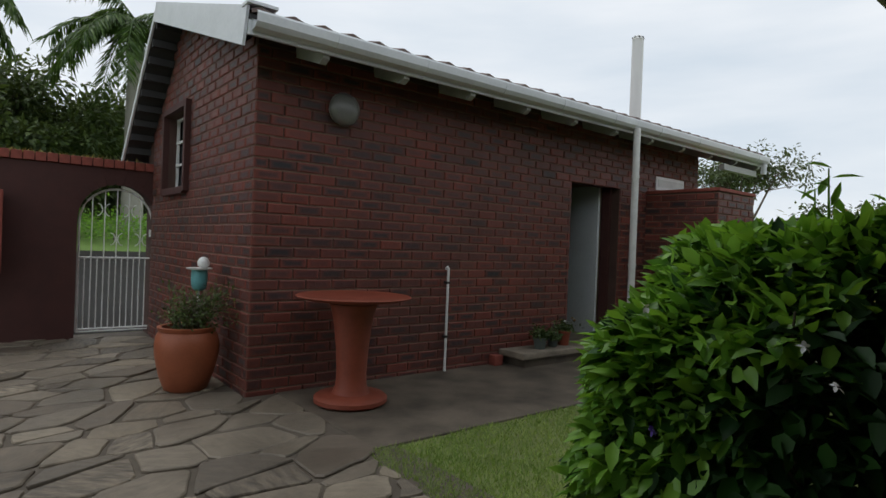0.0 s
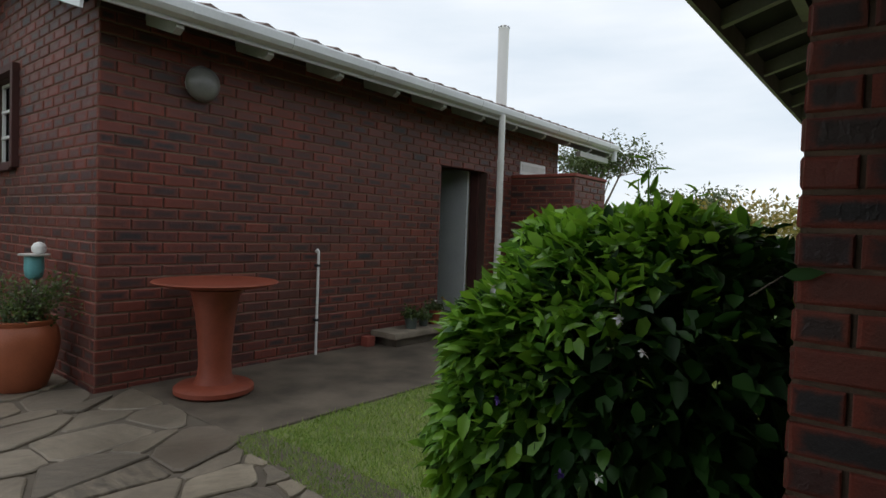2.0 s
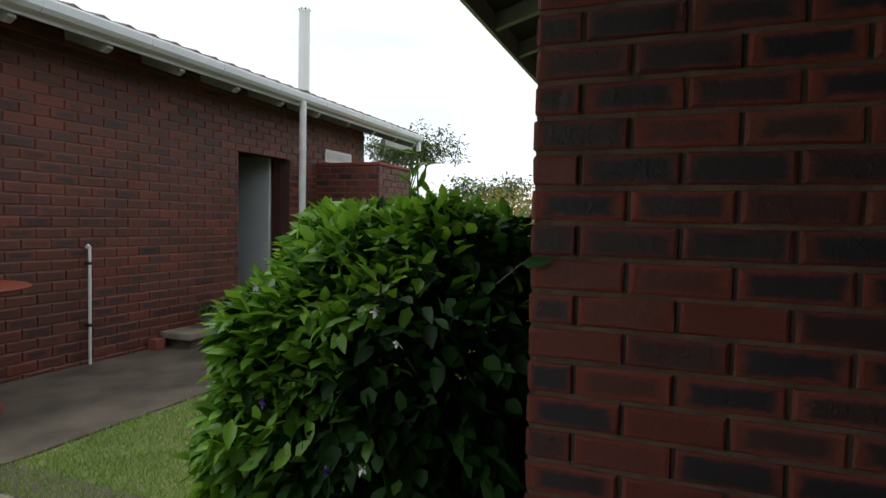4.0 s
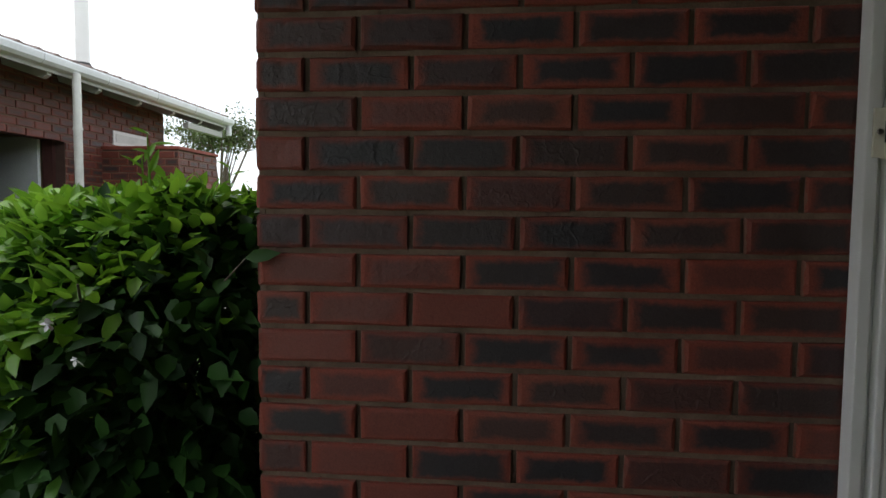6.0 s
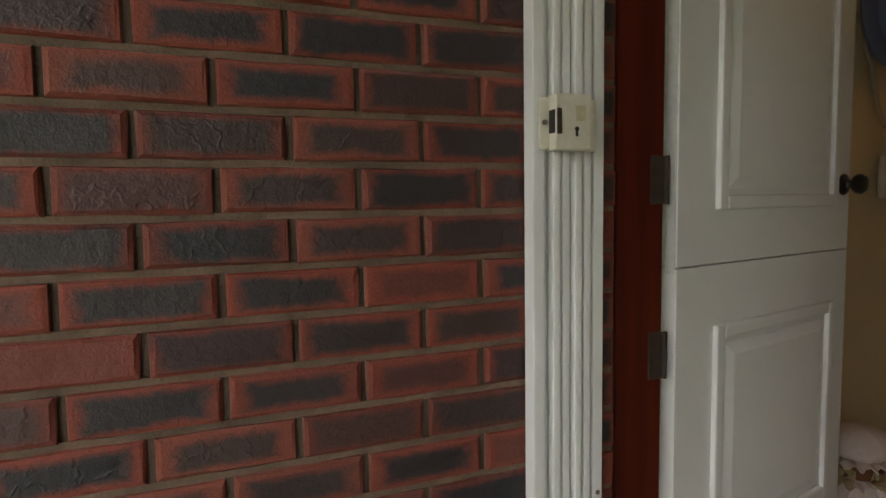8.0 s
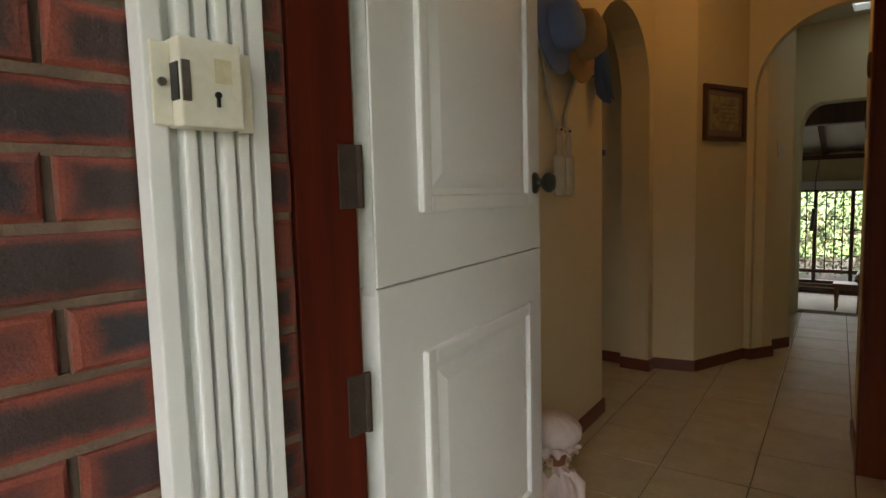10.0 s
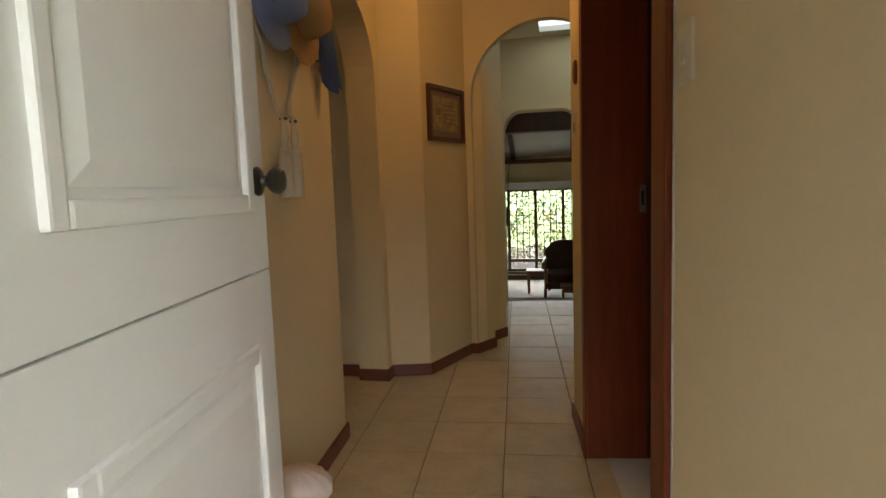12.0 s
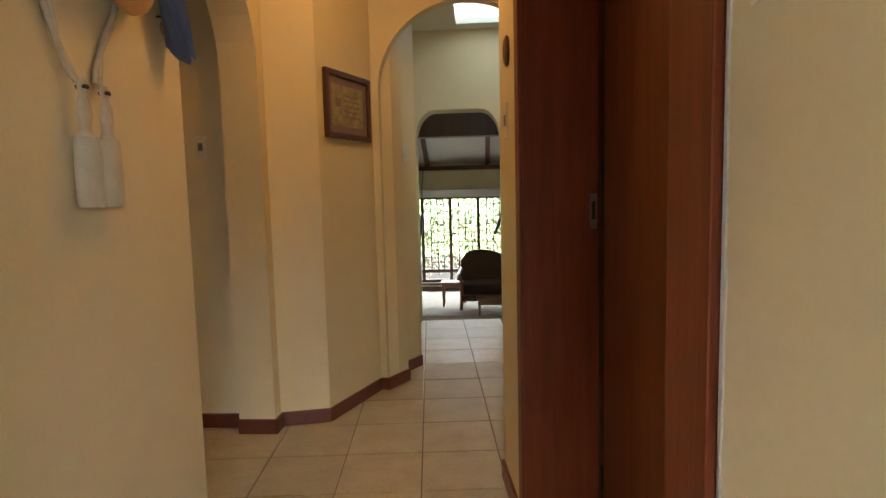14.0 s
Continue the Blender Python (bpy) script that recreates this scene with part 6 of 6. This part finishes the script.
def palm(x, y, base, height, label, seed, droops, first):
    g = np.random.default_rng(seed)
    t = thing("palm_tree", label, "palm tree", at=pose(x, y, base))
    bm = bmesh.new()
    tube(bm, [(0, 0, -0.2), (0.02, 0, height * 0.3), (0, 0.03, height * 0.6), (0, 0, height * 0.78)], [0.44, 0.39, 0.34, 0.28], 14)
    part("trunk", bm, PALMBARK, t, smooth=60)
    part("crownshaft", tube(bmesh.new(), [(0, 0, height * 0.78), (0, 0, height * 0.86), (0, 0, height * 0.96)], [0.29, 0.26, 0.11], 12), PALM_M, t, smooth=60)
    for i in range(droops):
        a, up, drop, ln = i * 2.399 + g.uniform(-0.2, 0.2), g.uniform(0.5, 2.4), g.uniform(2.3, 4.2), g.uniform(3.0, 4.1)
        if i < len(first):
            a, up, drop, ln = first[i]
        pts = []
        for s in np.linspace(0, 1, 13):
            r = ln * s * (1 - 0.12 * s)
            pts.append(Vector((math.cos(a) * r, math.sin(a) * r, height * 0.95 + up * s - drop * s * s)))
        fr_ = part("frond", tube(bmesh.new(), pts, [0.05 * (1 - 0.85 * j / 12) for j in range(13)], 5), PALM_M, t)
        P, O = [], []
        for j in range(120):
            s = 0.10 + 0.9 * j / 120
            b = pts[int(s * 12) if s < 1 else 11]
            c = pts[min(int(s * 12) + 1, 12)]
            q = b.lerp(c, s * 12 - int(s * 12))
            al = (c - b).normalized()
            sd2 = al.cross(Vector((0, 0, 1))).normalized()
            for w in (-1, 1):
                P.append(q), O.append(sd2 * w * 0.9 + al * 0.5 + Vector((0, 0, -0.45)))
        v, f = leaves(np.random.default_rng(seed + i), np.array(P), np.array(O) * 3, 0.85, 0.075, 0.7, True)
        lf = tagged(new("leaflet_fringe", raw_mesh("leaflet_fringe", v, f, PALM_M)), kind="stuff")
        lf.parent = fr_


palm(4.78, 26.6, ground_height(26.6), 8.9, "tall pale-trunked palm with arching fronds", 81, 15,
     ((radians(141), 1.7, 2.3, 4.2), (radians(158), 0.4, 2.8, 3.5), (radians(120), 3.0, 2.7, 3.0), (radians(175), 3.6, 2.5, 2.5)))
palm(-2.1, 25.8, ground_height(25.8), 9.3, "palm with drooping fronds beyond the yard wall", 82, 15,
     ((radians(-38), 1.1, 3.8, 2.9), (radians(-60), 0.5, 4.2, 2.7)))

# ---- pieces: bricks, flagstones, floor tiles ----
lay_bricks(porch, (PX, PY, Z0B), -90, PY + 1.42, 33, True, near=lambda s, z: True, seed=3, mat=BRICK)
house_side = bpy.data.objects["wall_house_side"]
lay_bricks(house_side, (3.5, PY, Z0B), 180, 3.5 - PX, 33, True, near=lambda s, z: s > 1.2 and z > 0.3, limit=150, seed=4, mat=BRICK)
lay_bricks(front, (WX, WY, 0.239 - 3 * COURSE - COURSE), 0, EX - WX, 32, False, holes=[(HOLE[0] - WX, HOLE[1] - WX, 0.0, 2.06)], near=lambda s, z: s < 2.75, seed=5)
lay_bricks(gable, (WX, 7.6, 0.239 - 4 * COURSE), -90, 7.6 - WY, 42, False, holes=[(7.6 - 6.95, 7.6 - 6.07, 1.68, 2.55)], near=lambda s, z: s > 1.7 and z < 2.7, limit=250,
           top=lambda s: (3.36 - (RIDGE_Y - (7.6 - s)) * 0.32 if 7.6 - s < RIDGE_Y else 3.36 - (7.6 - s - RIDGE_Y) * 0.83) + 0.1, seed=6)
lay_bricks(screen, (6.86, 4.28, G), -90, 0.98, 23, False, seed=7)
lay_bricks(screen, (6.86, 3.30, G), 0, 0.96, 23, True, seed=8)


def clip_poly(poly, px, py, nx, ny):
    """Keeps the part of a polygon where (p - (px, py)) . (nx, ny) <= 0."""
    out = []
    for i in range(len(poly)):
        a, b = poly[i], poly[(i + 1) % len(poly)]
        da, db = (a[0] - px) * nx + (a[1] - py) * ny, (b[0] - px) * nx + (b[1] - py) * ny
        if da <= 0:
            out.append(a)
        if da * db < 0:
            t = da / (da - db)
            out.append((a[0] + (b[0] - a[0]) * t, a[1] + (b[1] - a[1]) * t))
    return out


rng = np.random.default_rng(14)
seeds = []
# slabs are laid longer one way than the other
CA, SA, E1, E2 = math.cos(radians(24)), math.sin(radians(24)), 0.55, 1.45
STRETCH = lambda x, y: E1 * (x * CA + y * SA) ** 2 + E2 * (y * CA - x * SA) ** 2
while len(seeds) < 400:
    c = (rng.uniform(-3.2, 2.1), rng.uniform(-1.5, 7.7))
    if all(STRETCH(c[0] - a, c[1] - b) > (0.13 if rng.random() < 0.15 else 0.21) ** 2 for a, b in seeds):
        seeds.append(c)
    elif rng.random() < 0.002:
        seeds.append(c)
pull = [rng.uniform(-0.06, 0.06) for _ in seeds]
pave_x = lambda y: 1.80 if y > 2.8 else 1.655 + 0.10 * (y - 2.0)
for i, (sx, sy) in enumerate(seeds):
    if sx > 1.9 or sx < -3.1:
        continue
    if sx > WX - 0.05 and sy > WY - 0.1:
        continue
    if sx > 1.2 and sy < 0.95 and sx > PX - 0.05:
        continue
    poly = [(sx - 0.8, sy - 0.8), (sx + 0.8, sy - 0.8), (sx + 0.8, sy + 0.8), (sx - 0.8, sy + 0.8)]
    for j, (tx, ty) in enumerate(seeds):
        if j != i and abs(tx - sx) < 1.3 and abs(ty - sy) < 1.3:
            qx, qy = tx - sx, ty - sy
            p1, p2 = E1 * (qx * CA + qy * SA), E2 * (qy * CA - qx * SA)
            nx, ny = p1 * CA - p2 * SA, p1 * SA + p2 * CA
            ln = math.hypot(nx, ny)
            gap = 0.006 + 0.005 * ((i * 7 + j * 7) % 3)
            w = min(0.35, max(-0.35, (pull[i] - pull[j]) / ln)) * ln
            poly = clip_poly(poly, (sx + tx) / 2 - nx / ln * (gap - w), (sy + ty) / 2 - ny / ln * (gap - w), nx / ln, ny / ln)
            if len(poly) < 3:
                break
    if len(poly) < 3:
        continue
    limit_x = pave_x(sy) if sy < WY - 0.02 else WX - 0.01
    poly = clip_poly(poly, limit_x, 0, 1, 0) if len(poly) >= 3 else poly
    if sy < 1.0:
        poly = clip_poly(poly, PX - 0.012, 0, 1, 0)
    poly = clip_poly(poly, 0, -1.40, 0, -1)
    poly = clip_poly(poly, 0, GY - 0.01, 0, 1) if sy < GY else poly
    if len(poly) < 3:
        continue
    cxp, cyp = sum(a for a, _ in poly) / len(poly), sum(b for _, b in poly) / len(poly)
    h = G + rng.uniform(-0.004, 0.008)
    tl = (rng.normal(0, 0.008), rng.normal(0, 0.008))
    zf = lambda x, y: h + (x - cxp) * tl[0] + (y - cyp) * tl[1]
    # cut corners and roughen the outline a little
    ring = []
    for a, b in zip(poly, poly[1:] + poly[:1]):
        for t in (0.12, 0.5, 0.88):
            ring.append((a[0] + (b[0] - a[0]) * t + rng.normal(0, 0.004), a[1] + (b[1] - a[1]) * t + rng.normal(0, 0.004)))
    n = len(ring)
    V = [(x, y, G - 0.03) for x, y in ring] + [(x, y, zf(x, y) - 0.007) for x, y in ring] + [(cxp + (x - cxp) * 0.96, cyp + (y - cyp) * 0.96, zf(x, y)) for x, y in ring]
    F = [tuple(range(2 * n, 3 * n))]
    for a in range(n):
        b = (a + 1) % n
        F += [(a, b, n + b, n + a), (n + a, n + b, 2 * n + b, 2 * n + a)]
    fo = new("flagstone", raw_mesh("flagstone", V, F, STONE))
    fo.parent = PAVE

# the hall and lounge lie a little off the porch's lines
HALL_TURN = Matrix.Translation((1.105, -1.17, 0)) @ Matrix.Rotation(radians(2.2), 4, "Z") @ Matrix.Translation((-1.1, 1.2, 0))
TP, TH = 0.355, 0.1745
tile_me = raw_mesh("floor_tile", [(a * TH, b * TH, -0.006) for a, b in ((-1, -1), (1, -1), (1, 1), (-1, 1))] + [(a * TH, b * TH, -0.0015) for a, b in ((-1, -1), (1, -1), (1, 1), (-1, 1))] + [(a * (TH - 0.002), b * (TH - 0.002), 0) for a, b in ((-1, -1), (1, -1), (1, 1), (-1, 1))],
                   [(8, 9, 10, 11)] + [(a, (a + 1) % 4, 4 + (a + 1) % 4, 4 + a) for a in range(4)] + [(4 + a, 4 + (a + 1) % 4, 8 + (a + 1) % 4, 8 + a) for a in range(4)], TILE)
bed = bpy.data.objects["floor_hall_bed"]
TILE_GRID = HALL_TURN.inverted() @ Matrix.Translation((1.706, -3.707, 0)) @ Matrix.Rotation(radians(7), 4, "Z")
for i in range(-8, 8):
    for j in range(-12, 8):
        m = TILE_GRID @ Matrix.Translation(((i + 0.5) * TP, (j + 0.5) * TP, HF + random.uniform(-0.0006, 0.0006)))
        x, y = m.translation.x, m.translation.y
        if (x > 2.2 and not (-5.0 < y < -3.5)) or x < -0.5 or x > 4.0:
            continue
        if -7.4 < y - 0.2 and y + 0.2 < -1.56:
            to = new("floor_tile", tile_me)
            to.parent = bed
            to.matrix_basis = m
for ob in HALL_SET:
    if ob.parent is None:
        lift = 0.09 if ob in LOUNGE_SET else 0.0
        ob.matrix_basis = Matrix.Translation((0, 0, lift)) @ HALL_TURN @ ob.matrix_basis
